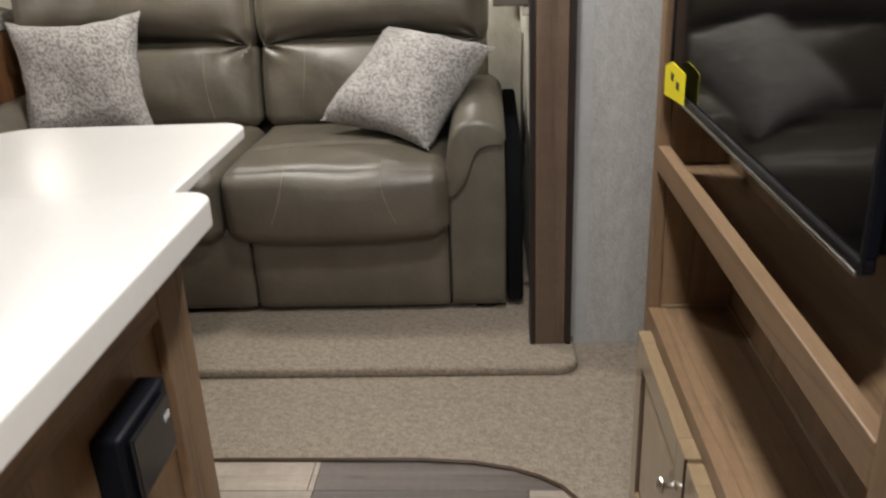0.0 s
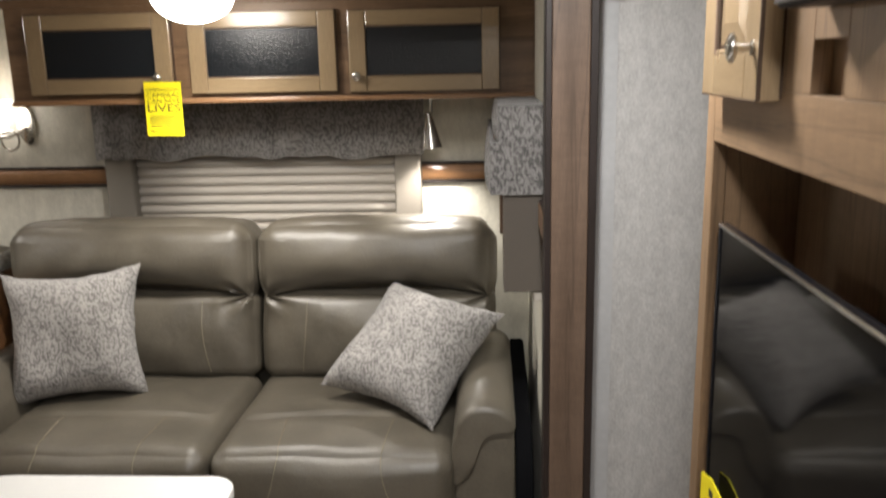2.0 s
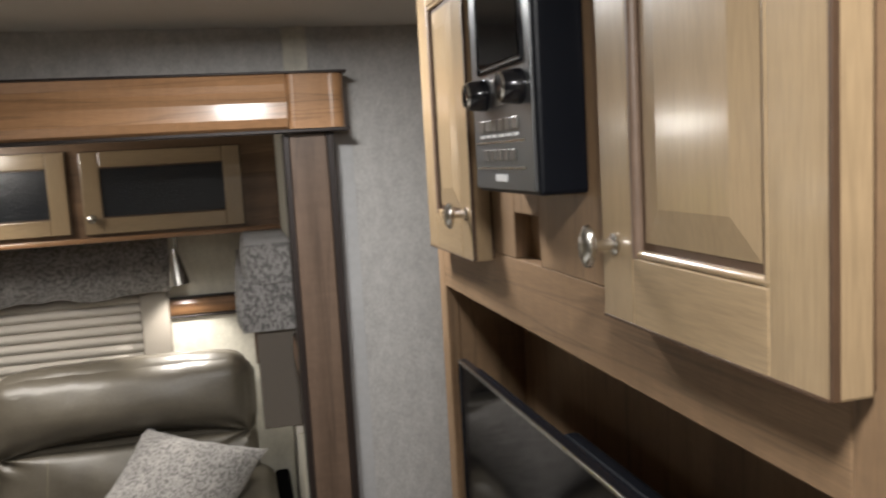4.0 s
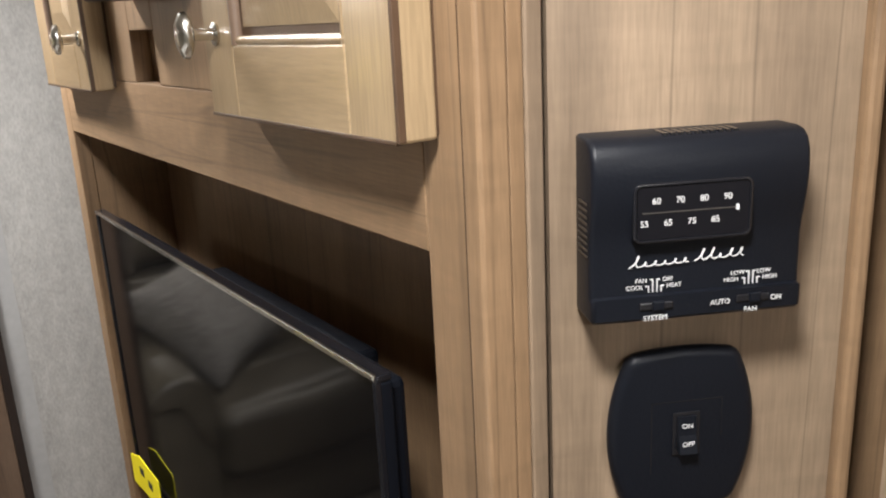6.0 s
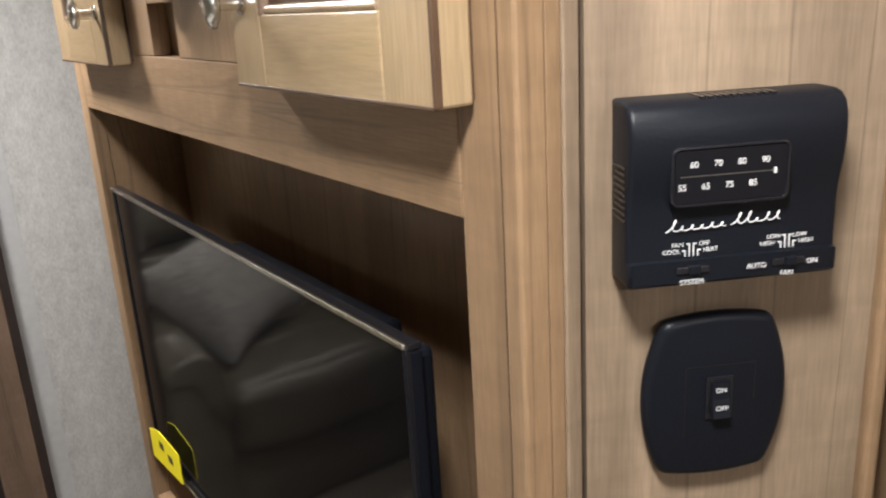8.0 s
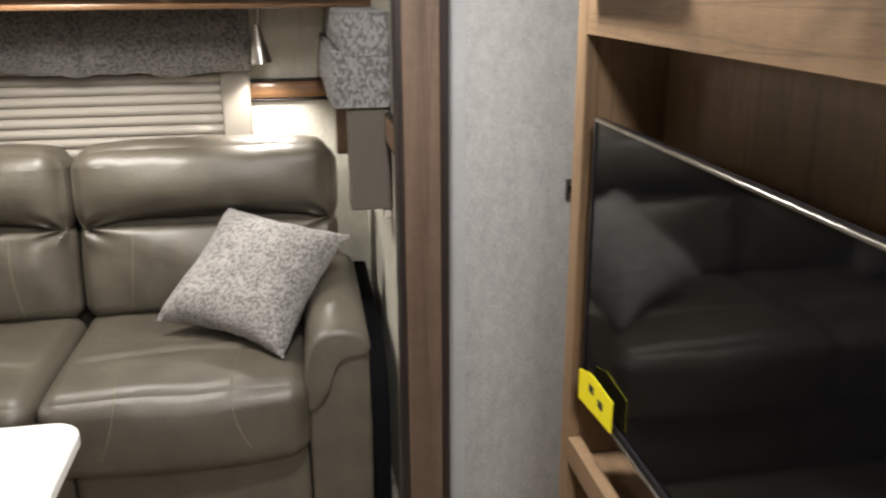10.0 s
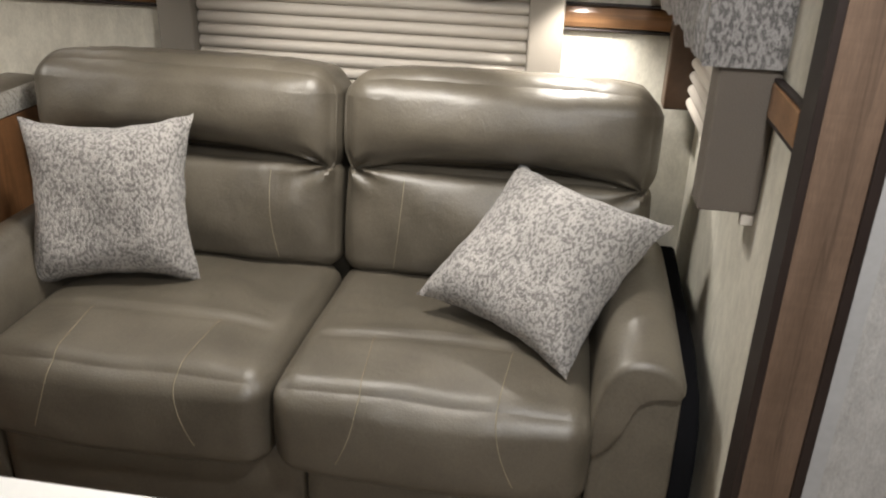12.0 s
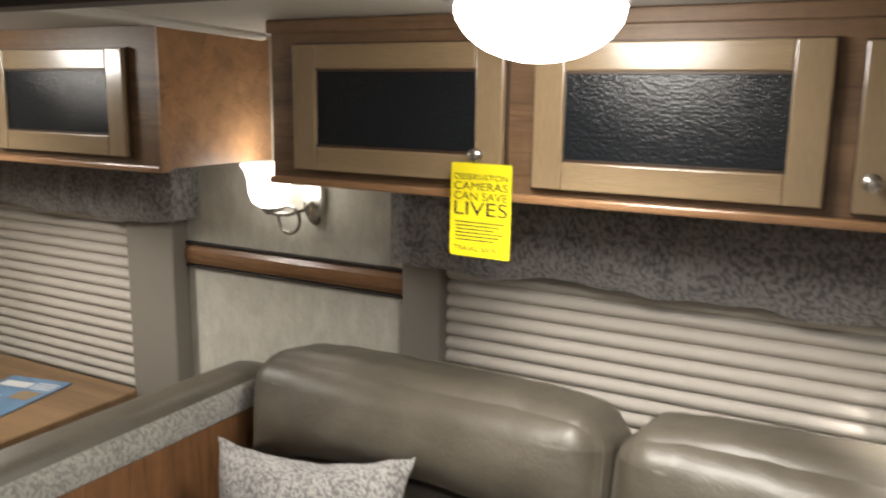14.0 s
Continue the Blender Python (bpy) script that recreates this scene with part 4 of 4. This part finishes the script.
# throw pillows
def pillow(name, label, centre, right, up, size=0.45, thick=0.092):
    right, up = Vector(right).normalized(), Vector(up)
    up = (up - up.dot(right) * right).normalized()
    front = right.cross(up)
    m = Matrix((right, up, front)).transposed().to_4x4()
    m.translation = centre
    n = 28
    bm = bmesh.new()
    side = {}
    for s in (1, -1):
        for i in range(n + 1):
            for j in range(n + 1):
                if s == -1 and (i in (0, n) or j in (0, n)):
                    side[s, i, j] = side[1, i, j]
                    continue
                u, v = 2 * i / n - 1, 2 * j / n - 1
                x = size / 2 * u * (1 - 0.15 * (1 - v * v) * abs(u))
                y = size / 2 * v * (1 - 0.15 * (1 - u * u) * abs(v))
                z = s * thick * max(0.0, (1 - u ** 4) * (1 - v ** 4)) ** 0.6 * (1 + 0.12 * math.sin(3 * u + 2 * v))
                z += 0.006 * noise.noise(Vector((x * 12, y * 12, s * 3)))
                x += 0.004 * noise.noise(Vector((y * 22, u, 4)))
                y += 0.004 * noise.noise(Vector((x * 22, v, 9)))
                side[s, i, j] = bm.verts.new((x, y, z))
        for i in range(n):
            for j in range(n):
                q = [side[s, i, j], side[s, i + 1, j], side[s, i + 1, j + 1], side[s, i, j + 1]]
                bm.faces.new(q if s == 1 else q[::-1])
    ob = part(name, bm, PILLOW, smooth=True)
    ob.matrix_basis = m
    return tagged(ob, label, "pillow", "throw pillows")


pillow("throw_pillow", "grey flecked boucle throw pillow leaning upright on the sofa", (-1.345, 2.705, 0.72), (0.394, 0.097, 0.013), (-0.055, 0.114, 0.367), 0.43)
pillow("throw_pillow", "grey flecked throw pillow tipped on its corner against the arm", (-0.260, 2.66, 0.687), (0.358, -0.227, -0.046), (0.194, 0.262, 0.243), 0.438)

# ---- window dressing on the long wall ----
def pleats(x0, x1, z0, z1, y, pitch=0.0345, deep=0.018):
    """A pleated shade that hangs between x0 and x1 and bellies towards -y in each fold."""
    n = int((z1 - z0) / pitch)
    line = []
    for k in range(n):
        for f in range(6):
            line.append((y - deep * math.sin(math.pi * f / 6) ** 0.55, z1 - pitch * (k + f / 6)))
    bm = bmesh.new()
    ends = [[bm.verts.new((x, p, q)) for p, q in line] for x in (x0, x1)]
    for k in range(len(line) - 1):
        bm.faces.new((ends[0][k], ends[1][k], ends[1][k + 1], ends[0][k + 1]))
    tin = [[bm.verts.new((x, y + 0.004, q)) for q in (line[0][1], line[-1][1])] for x in (x0, x1)]
    bm.faces.new((tin[0][0], tin[1][0], tin[1][1], tin[0][1]))
    return bm


def valance(name, x0, x1, z0, z1, y0, y1, parent, m=None, puff=0.034):
    """A stuffed fabric pelmet with returns and a gently scalloped lower edge."""
    bm = bmesh.new()
    nx, nz = 150, 18
    rows = []
    for j in range(nz + 1):
        f = j / nz
        row = []
        for i in range(nx + 1):
            u = i / nx
            x = x0 + (x1 - x0) * u
            fold = math.sin((x - x0) * 38 + 1.7 * math.sin((x - x0) * 9))
            z = z1 + (z0 - z1) * f + f * (0.006 * math.sin(u * 21) - 0.004 * math.sin(u * 9 + 1) + 0.005 * fold)
            # gathered flat at the top, puffed out below
            y = y0 - puff * min(1.0, min(u, 1 - u) * abs(x1 - x0) / 0.05) * math.sin(math.pi * min(1.0, f * 1.02) ** 1.5) ** 0.8 - 0.007 * fold * (0.4 + 0.6 * f) + 0.004 * math.sin(u * 81)
            row.append(bm.verts.new((x, y, z)))
        rows.append(row)
    for a, b in zip(rows, rows[1:]):
        for i in range(nx):
            bm.faces.new((a[i], a[i + 1], b[i + 1], b[i]))
    for i in (0, nx):
        b0 = [bm.verts.new((r[i].co.x, y1, r[i].co.z)) for r in rows]
        for k in range(nz):
            bm.faces.new((rows[k][i], rows[k + 1][i], b0[k + 1], b0[k]))
    tb = [bm.verts.new((x, y1, z1)) for x in (x0, x1)]
    bm.faces.new((rows[0][0], rows[0][nx], tb[1], tb[0]))
    if m:
        bm.transform(m)
    return part(name, bm, VALANCE, parent, "mottled grey stuffed fabric valance", smooth=True)


win = thing("window_1", -0.83, WALL_Y, 0.7, "window behind the sofa with a closed pleated shade and fabric valance", "window", kind="structure")
part("pleated_shade", pleats(-1.308, -0.358, 0.72, 1.36, WALL_Y - 0.012), BLIND, win, "beige pleated shade, drawn down", smooth=False)
part("side_board", box(-1.414, WALL_Y - 0.062, 0.62, -1.311, WALL_Y - 0.0005, 1.40, 0.006), LEG, win, "taupe cloth-covered side board")
part("side_board", box(-0.356, WALL_Y - 0.062, 0.62, -0.262, WALL_Y - 0.0005, 1.40, 0.006), LEG, win, "taupe cloth-covered side board")
valance("valance", -1.425, -0.25, 1.228, 1.436, WALL_Y - 0.095, WALL_Y - 0.001, win)
win2 = thing("window_2", -2.8, WALL_Y, 0.7, "window beside the dinette with a closed pleated shade and valance", "window", kind="structure")
part("pleated_shade", pleats(-3.3, -2.37, 0.70, 1.36, WALL_Y - 0.012), BLIND, win2, "beige pleated shade, drawn down")
part("side_board", box(-2.37, WALL_Y - 0.062, 0.6, -2.18, WALL_Y - 0.0005, 1.38, 0.006), LEG, win2, "taupe cloth-covered side board")
valance("valance", -3.35, -2.13, 1.255, 1.436, WALL_Y - 0.095, WALL_Y - 0.001, win2)

# window on the slide-out's side wall
win3 = thing("window_3", 0.12, 2.8, 0.9, "small side window of the slide-out with pleated shade and valance", "window", kind="structure")
bm = pleats(2.47, 3.13, 0.95, 1.40, 0.0)
bm.transform(Matrix(((0, 1, 0, 0.092), (1, 0, 0, 0), (0, 0, 1, 0), (0, 0, 0, 1))))
part("pleated_shade", bm, BLIND, win3, "beige pleated shade, drawn down")
# near board takes the darkened cloth for the shade behind the header
part("side_board", box(0.018, 2.385, 0.945, 0.1245, 2.465, 1.38, 0.004), LEG_SHADED, win3, "taupe cloth-covered side board with its shade put into the colour")
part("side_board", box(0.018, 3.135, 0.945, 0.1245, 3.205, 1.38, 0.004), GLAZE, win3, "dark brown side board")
bm_m = Matrix(((0, 1, 0, 0), (1, 0, 0, 0), (0, 0, 1, 0), (0, 0, 0, 1)))
valance("valance", 2.375, 3.235, 1.213, 1.345, -0.015, 0.1245, win3, bm_m, 0.008)
valance("valance", 2.372, 3.236, 1.338, 1.438, 0.008, 0.1245, win3, bm_m, 0.008)


part("shade_bracket", box(0.1, 2.392, 0.918, 0.1245, 2.412, 0.943, 0.004), BLIND, win3, "small beige plastic bracket")


# wood rails along the walls
def wall_rail(x0, x1, label):
    ob = thing("wall_rail", (x0 + x1) / 2, WALL_Y, 1.12, label, "wall trim", kind="structure")
    prof = [(WALL_Y - 0.0005, 1.128), (WALL_Y - 0.012, 1.132), (WALL_Y - 0.018, 1.145), (WALL_Y - 0.019, 1.158), (WALL_Y - 0.018, 1.171), (WALL_Y - 0.012, 1.184), (WALL_Y - 0.0005, 1.188)]
    part("board", sweep(prof, x0, x1), WALNUT_X, ob)
    part("edge", box(x0, WALL_Y - 0.016, 1.1205, x1, WALL_Y - 0.0005, 1.1275, 0.002), DARK, ob)
    part("edge", box(x0, WALL_Y - 0.016, 1.1885, x1, WALL_Y - 0.0005, 1.1955, 0.002), DARK, ob)


wall_rail(-2.178, -1.4145, "brown wooden rail with dark edges between the windows")
wall_rail(-0.2615, 0.1245, "brown wooden rail with dark edges beside the corner")
r3 = thing("wall_rail", 0.12, 2.28, 1.12, "short brown wooden rail on the side wall", "wall trim", kind="structure")
part("board", box(0.108, 2.185, 1.128, 0.1246, 2.384, 1.188, 0.004), WALNUT_X, r3)
part("edge", box(0.11, 2.185, 1.1205, 0.1246, 2.384, 1.1275, 0.002), DARK, r3)
part("edge", box(0.11, 2.185, 1.1885, 0.1246, 2.384, 1.1955, 0.002), DARK, r3)

# ---- overhead cabinets ----
def glass_door(parent, x0, x1, z0, z1, y, knob_x=None):
    """A flat-framed door with dark rain glass that faces -y."""
    # dark plate 3 mm larger all round, imitates the shadow gap at the door's edge
    d = part("door", box(x0 - 0.003, y + 0.0145, z0 - 0.003, x1 + 0.003, y + 0.0215, z1 + 0.003), GLAZE, parent, "maple-framed door with dark textured glass")
    g = 0.054
    for a, b in ((x0, x0 + g), (x1 - g, x1)):
        part("stile", box(a, y, z0, b, y + 0.014, z1, 0.003), MAPLE_Z, d)
    part("rail", box(x0 + g + 0.0004, y, z0, x1 - g - 0.0004, y + 0.014, z0 + 0.047, 0.003), MAPLE_X, d)
    part("rail", box(x0 + g + 0.0004, y, z1 - 0.047, x1 - g - 0.0004, y + 0.014, z1, 0.003), MAPLE_X, d)
    part("glass", box(x0 + g - 0.004, y + 0.0085, z0 + 0.043, x1 - g + 0.004, y + 0.013, z1 - 0.043), GLASS, d, "black rain-textured glass")
    part("glass_bead", box(x0 + g + 0.0002, y + 0.004, z0 + 0.0472, x1 - g - 0.0002, y + 0.0084, z0 + 0.0515), GLAZE, d)
    part("glass_bead", box(x0 + g + 0.0002, y + 0.004, z1 - 0.0515, x1 - g - 0.0002, y + 0.0084, z1 - 0.0472), GLAZE, d)
    if knob_x is not None:
        m = pose(knob_x, y, z0 + 0.048, 90, 0, 0)
        part("knob", lathe([(0.0, 0.0), (0.008, 0.0), (0.005, 0.003), (0.005, 0.012), (0.012, 0.016), (0.0135, 0.021), (0.01, 0.026), (0.0, 0.0275)], m, 22), CHROME, d, "round nickel knob", smooth=True)


CY = 2.846
cab = thing("overhead_cabinet", -0.72, 3.05, 1.44, "long overhead cabinet above the sofa with three dark glass doors", "cabinet")
part("carcass", box(-1.53, CY + 0.032, 1.445, 0.1245, WALL_Y - 0.001, SLIDE_Z - 0.001), OAK_Z, cab)
part("face_frame", box(-1.535, CY + 0.022, 1.452, 0.1245, CY + 0.0318, SLIDE_Z - 0.001), OAK_X, cab)
part("bottom_rail", box(-1.54, CY + 0.012, 1.436, 0.1245, CY + 0.05, 1.4515, 0.004), HEADER, cab, "rounded bottom rail")
part("crown", box(-1.54, CY + 0.010, 1.738, 0.1245, CY + 0.0218, SLIDE_Z - 0.001, 0.003), OAK_X, cab)
part("end_panel", box(-1.536, CY + 0.0322, 1.4455, -1.5302, WALL_Y - 0.002, SLIDE_Z - 0.001), OAK_Z, cab)
glass_door(cab, -1.465, -1.004, 1.47, 1.715, CY, -1.047)
glass_door(cab, -0.947, -0.486, 1.466, 1.711, CY)
glass_door(cab, -0.447, 0.017, 1.462, 1.707, CY, -0.423)

cab2 = thing("overhead_cabinet", -2.6, 3.05, 1.44, "overhead cabinet above the dinette with a dark glass door", "cabinet")
part("carcass", box(-3.39, CY + 0.032, 1.445, -1.868, WALL_Y - 0.001, SLIDE_Z - 0.001), OAK_Z, cab2)
part("side_panel", box(-1.8675, CY + 0.022, 1.445, -1.86, WALL_Y - 0.001, SLIDE_Z - 0.001), HEADER, cab2, "glossy golden-brown end panel")
part("face_frame", box(-3.39, CY + 0.022, 1.452, -1.868, CY + 0.0318, SLIDE_Z - 0.001), OAK_X, cab2)
part("bottom_rail", box(-3.39, CY + 0.012, 1.436, -1.862, CY + 0.05, 1.4515, 0.004), HEADER, cab2)
glass_door(cab2, -2.44, -1.955, 1.47, 1.715, CY)
glass_door(cab2, -2.96, -2.475, 1.47, 1.715, CY)
cove = shell("trim_ceiling_cove", tube([(-1.62, 2.24, SLIDE_Z - 0.006), (-1.70, 2.7, SLIDE_Z - 0.006), (-1.82, 3.17, SLIDE_Z - 0.006)], 0.012, 8), CEILING, "slim off-white ceiling seam strip", "trim")

# hanging card on the first knob
card = thing("hang_tag", -1.08, CY - 0.02, 1.32, "yellow safety card with black lettering hung on the knob", "card")
CM = pose(-1.031, CY - 0.024, 1.422, 90, 0.5, 0) @ Matrix.Diagonal((0.93, 0.885, 1, 1))
hole = slab(rounded(-0.063, -0.094, 0.063, 0.094, (0.002,) * 4), 0.0, 0.0012)
hole.transform(CM)
part("sheet", hole, YELLOW, card, "yellow card")
for words, y, h, w in (("OBSERVATION", 0.066, 0.0105, 0.112), ("CAMERAS", 0.0475, 0.014, 0.112), ("CAN SAVE", 0.0275, 0.014, 0.112), ("LIVES", 0.002, 0.0245, 0.112), ("TRAVEL SAFELY", -0.079, 0.0095, 0.108)):
    ob = lettering(words, h, Matrix.Identity(4), INK, card)
    xs = [v.co.x for v in ob.data.vertices]
    ob.data.transform(CM @ pose(0, y, 0.0018) @ Matrix.Diagonal((w / (max(xs) - min(xs)), 1.15, 1, 1)))
for k in range(6):
    part("print_line", box(-0.052, -0.026 - 0.0072 * k, 0.0012, 0.052 - 0.01 * (k % 3), -0.0232 - 0.0072 * k, 0.0015, m=CM), INK, card)

# ---- lamps ----
def dome_lamp(x, y, z, label, lit=DOME):
    ob = thing("ceiling_lamp", x, y, z, label, "ceiling lamp", "dome lamps")
    m = pose(x, y, z) @ Matrix.Diagonal((0.95, 0.95, 0.93, 1))
    part("collar", lathe([(0.0, -0.001), (0.13, -0.001), (0.134, -0.012), (0.131, -0.026), (0.118, -0.031), (0.0, -0.031)], m, 40), STEEL, ob, "dark metal collar", smooth=True)
    part("diffuser", lathe([(0.114, -0.0315)] + [(0.114 * math.cos(a), -0.032 - 0.076 * math.sin(a)) for a in [math.pi / 2 * k / 12 for k in range(1, 13)]], m, 40), lit, ob, "glowing frosted glass dome", smooth=True)
    # the bulb's own beam through the bottom of the dome
    beam = bpy.data.lights.new("dome_beam", "SPOT")
    beam.energy, beam.color, beam.spot_size, beam.spot_blend, beam.shadow_soft_size = DOME_WATTS, WARM, radians(150), 0.7, 0.1
    new("dome_beam", beam).matrix_basis = look((x, y, z - 0.17), (x, y + 0.001, z - 1))
    return ob


dome_lamp(-0.81, 2.53, SLIDE_Z, "lit frosted dome lamp on the slide-out ceiling")


def puck_lamp(x, y):
    ob = thing("ceiling_puck_lamp", x, y, ROOM_Z, "flush round white ceiling lamp over the aisle, unseen, placed to light the room", "ceiling lamp", "puck lamps")
    part("rim", lathe([(0.071, -0.0005), (0.085, -0.0005), (0.086, -0.004), (0.08, -0.009), (0.0712, -0.009)], pose(x, y, ROOM_Z), 36), WHITE, ob, smooth=True)
    part("lens", lathe([(0.0, -0.006), (0.0708, -0.006)], pose(x, y, ROOM_Z), 36), ROOM_DOME, ob, "glowing lens")


# all out of view; the one at y -0.95 is added to light the angled panel
for y in (1.5, 0.25, -0.95):
    puck_lamp(0.03, y)
# second dome is unseen, added to brighten the dinette end
dome_lamp(-2.5, 2.47, SLIDE_Z, "lit frosted dome lamp on the slide-out ceiling")

sc = thing("wall_sconce", -1.72, WALL_Y, 1.3, "nickel wall sconce with a lit frosted glass bell", "wall lamp")
part("back_plate", lathe([(0.0, 0.0), (0.045, 0.0), (0.047, 0.006), (0.04, 0.018), (0.0, 0.02)], pose(-1.715, WALL_Y - 0.0005, 1.355, 90, 0, 0) @ Matrix.Diagonal((0.75, 1.6, 1, 1)), 32), CHROME, sc, smooth=True)
part("arm", tube([(-1.715, WALL_Y - 0.015, 1.345), (-1.72, WALL_Y - 0.05, 1.325), (-1.745, WALL_Y - 0.08, 1.315), (-1.775, WALL_Y - 0.1, 1.318)], 0.006, 10), CHROME, sc, smooth=True)
part("ring", tube([(-1.745 + 0.034 * math.cos(a), WALL_Y - 0.075, 1.302 + 0.036 * math.sin(a)) for a in [2 * math.pi * k / 28 for k in range(29)]], 0.0045, 8), CHROME, sc, "nickel loop", smooth=True)
part("cup", lathe([(0.0, 0.0), (0.012, 0.0), (0.024, 0.014), (0.026, 0.02), (0.0, 0.02)], pose(-1.785, WALL_Y - 0.1, 1.316), 24), CHROME, sc, smooth=True)
bell = [(0.026, 0.0), (0.044, 0.012), (0.053, 0.035), (0.055, 0.065), (0.06, 0.09), (0.073, 0.108), (0.071, 0.109), (0.057, 0.09), (0.05, 0.06), (0.04, 0.016), (0.0, 0.006)]
part("glass_shade", lathe(bell, pose(-1.785, WALL_Y - 0.1, 1.334), 32), SHADE, sc, "glowing frosted glass bell", smooth=True)

rd = thing("reading_lamp", -0.215, 3.1, 1.27, "small nickel cone reading lamp beside the window, lit downwards", "reading lamp")
part("stem", tube([(-0.213, 3.09, 1.435), (-0.214, 3.092, 1.375)], 0.006, 10), CHROME, rd, smooth=True)
part("cone", lathe([(0.0, 0.118), (0.012, 0.118), (0.016, 0.1), (0.038, 0.0), (0.036, 0.0), (0.014, 0.098), (0.0, 0.1)], pose(-0.215, 3.093, 1.262, 3, -4, 0), 28), CHROME, rd, "nickel cone shade", smooth=True)
part("bulb", lathe([(0.0, 0.0), (0.012, 0.004), (0.013, 0.016), (0.0, 0.03)], pose(-0.215, 3.093, 1.285), 16), BULB, rd, "lit bulb", smooth=True)
spot = bpy.data.lights.new("reading_spot", "SPOT")
spot.energy, spot.color, spot.spot_size, spot.spot_blend, spot.shadow_soft_size = SPOT_WATTS, WARM, radians(110), 0.6, 0.02
lamp = new("reading_spot", spot)
lamp.matrix_basis = look((-0.215, 3.091, 1.275), (-0.20, 3.08, 0.6))

# ---- dinette ----
bench = thing("dinette_bench", -1.75, 2.6, 0.033, "wood-sided dinette bench with fabric welt and leather back pad", "bench")
HX = -1.722
part("side_panel", box(HX - 0.02, 1.95, 0.034, HX, 3.12, 0.862, 0.002), wood("bench_wood", (0.24, 0.115, 0.05), (0.15, 0.07, 0.03), "z", rough=0.4), bench, "reddish-brown wood panel")
welt = sweep([(0.0, 0.0), (0.014, 0.006), (0.018, 0.03), (0.012, 0.058), (0.0, 0.066), (-0.012, 0.06), (-0.012, 0.004)], 1.94, 3.13, bevel=0.004)
welt.transform(Matrix(((0, 1, 0, HX - 0.006), (1, 0, 0, 0), (0, 0, 1, 0.8625), (0, 0, 0, 1))))
part("welt", welt, WELT, bench, "speckled grey fabric band", smooth=True)
part("back_pad", soft_box((0.13, 1.2, 0.5), 0.04, (0.01, 0.0, 0.01), pose(HX - 0.088, 2.53, 0.685), None, 12), LEATHER, bench, smooth=True)
part("seat_box", box(-2.2, 1.98, 0.034, -1.82, 3.1, 0.40, 0.01), OAK_Y, bench)
part("seat_pad", soft_box((0.42, 1.12, 0.11), 0.035, (0.0, 0.0, 0.01), pose(-2.02, 2.54, 0.456), None, 10), LEATHER, bench, smooth=True)
dt = thing("dinette_table", -2.65, 2.6, 0.033, "brown laminate dinette table with thick rounded edge", "table")
part("tabletop", slab(rounded(-3.05, 2.0, -2.315, 3.16, (0.03, 0.03, 0.03, 0.03)), 0.708, 0.74, 0.006), TABLE, dt)
part("pedestal", box(-2.72, 2.5, 0.034, -2.62, 2.6, 0.7078, 0.01), OAK_Z, dt)
mag = thing("brochure", -2.6, 2.93, 0.741, "blue printed brochure lying on the dinette table", "brochure")
MM = pose(-2.6, 2.92, 0.7412, 0, 0, 12)
part("cover", box(-0.11, -0.14, 0.0, 0.11, 0.14, 0.004, 0.001, m=MM), PAPER, mag)
for k, (a, b, w, h) in enumerate(((-0.09, 0.06, 0.1, 0.04), (0.02, -0.02, 0.07, 0.06), (-0.09, -0.06, 0.08, 0.05))):
    part("picture", box(a, b, 0.0041, a + w, b + h, 0.0046, m=MM), WHITE if k != 1 else MAPLE_X, mag)
for k in range(4):
    part("print_line", box(0.02, 0.06 + 0.014 * k, 0.0041, 0.095, 0.067 + 0.014 * k, 0.0045, m=MM), WHITE, mag)

# ---- vinyl planks, laid across the room ----
rng = random.Random(5)
yy = 1.508 - 0.115 * 18
while yy < 1.62:
    y1 = min(yy + 0.115, 1.7)
    x = -1.9 + rng.uniform(-0.5, 0.0)
    while x < 0.27:
        length = rng.uniform(0.42, 0.75)
        if x < -0.41 < x + length:
            length = -0.41 - x
        mat = rng.choice((PLANK_A, PLANK_A, PLANK_C, PLANK_B))
        if yy > 1.45:
            mat = PLANK_A if x < -0.42 else PLANK_B
        part("plank", box(x, yy, -0.0118, min(x + length - 0.0015, 0.5), y1 - 0.0015, -0.0005, 0.0008, 1), mat, floor)
        x += length
    yy = y1
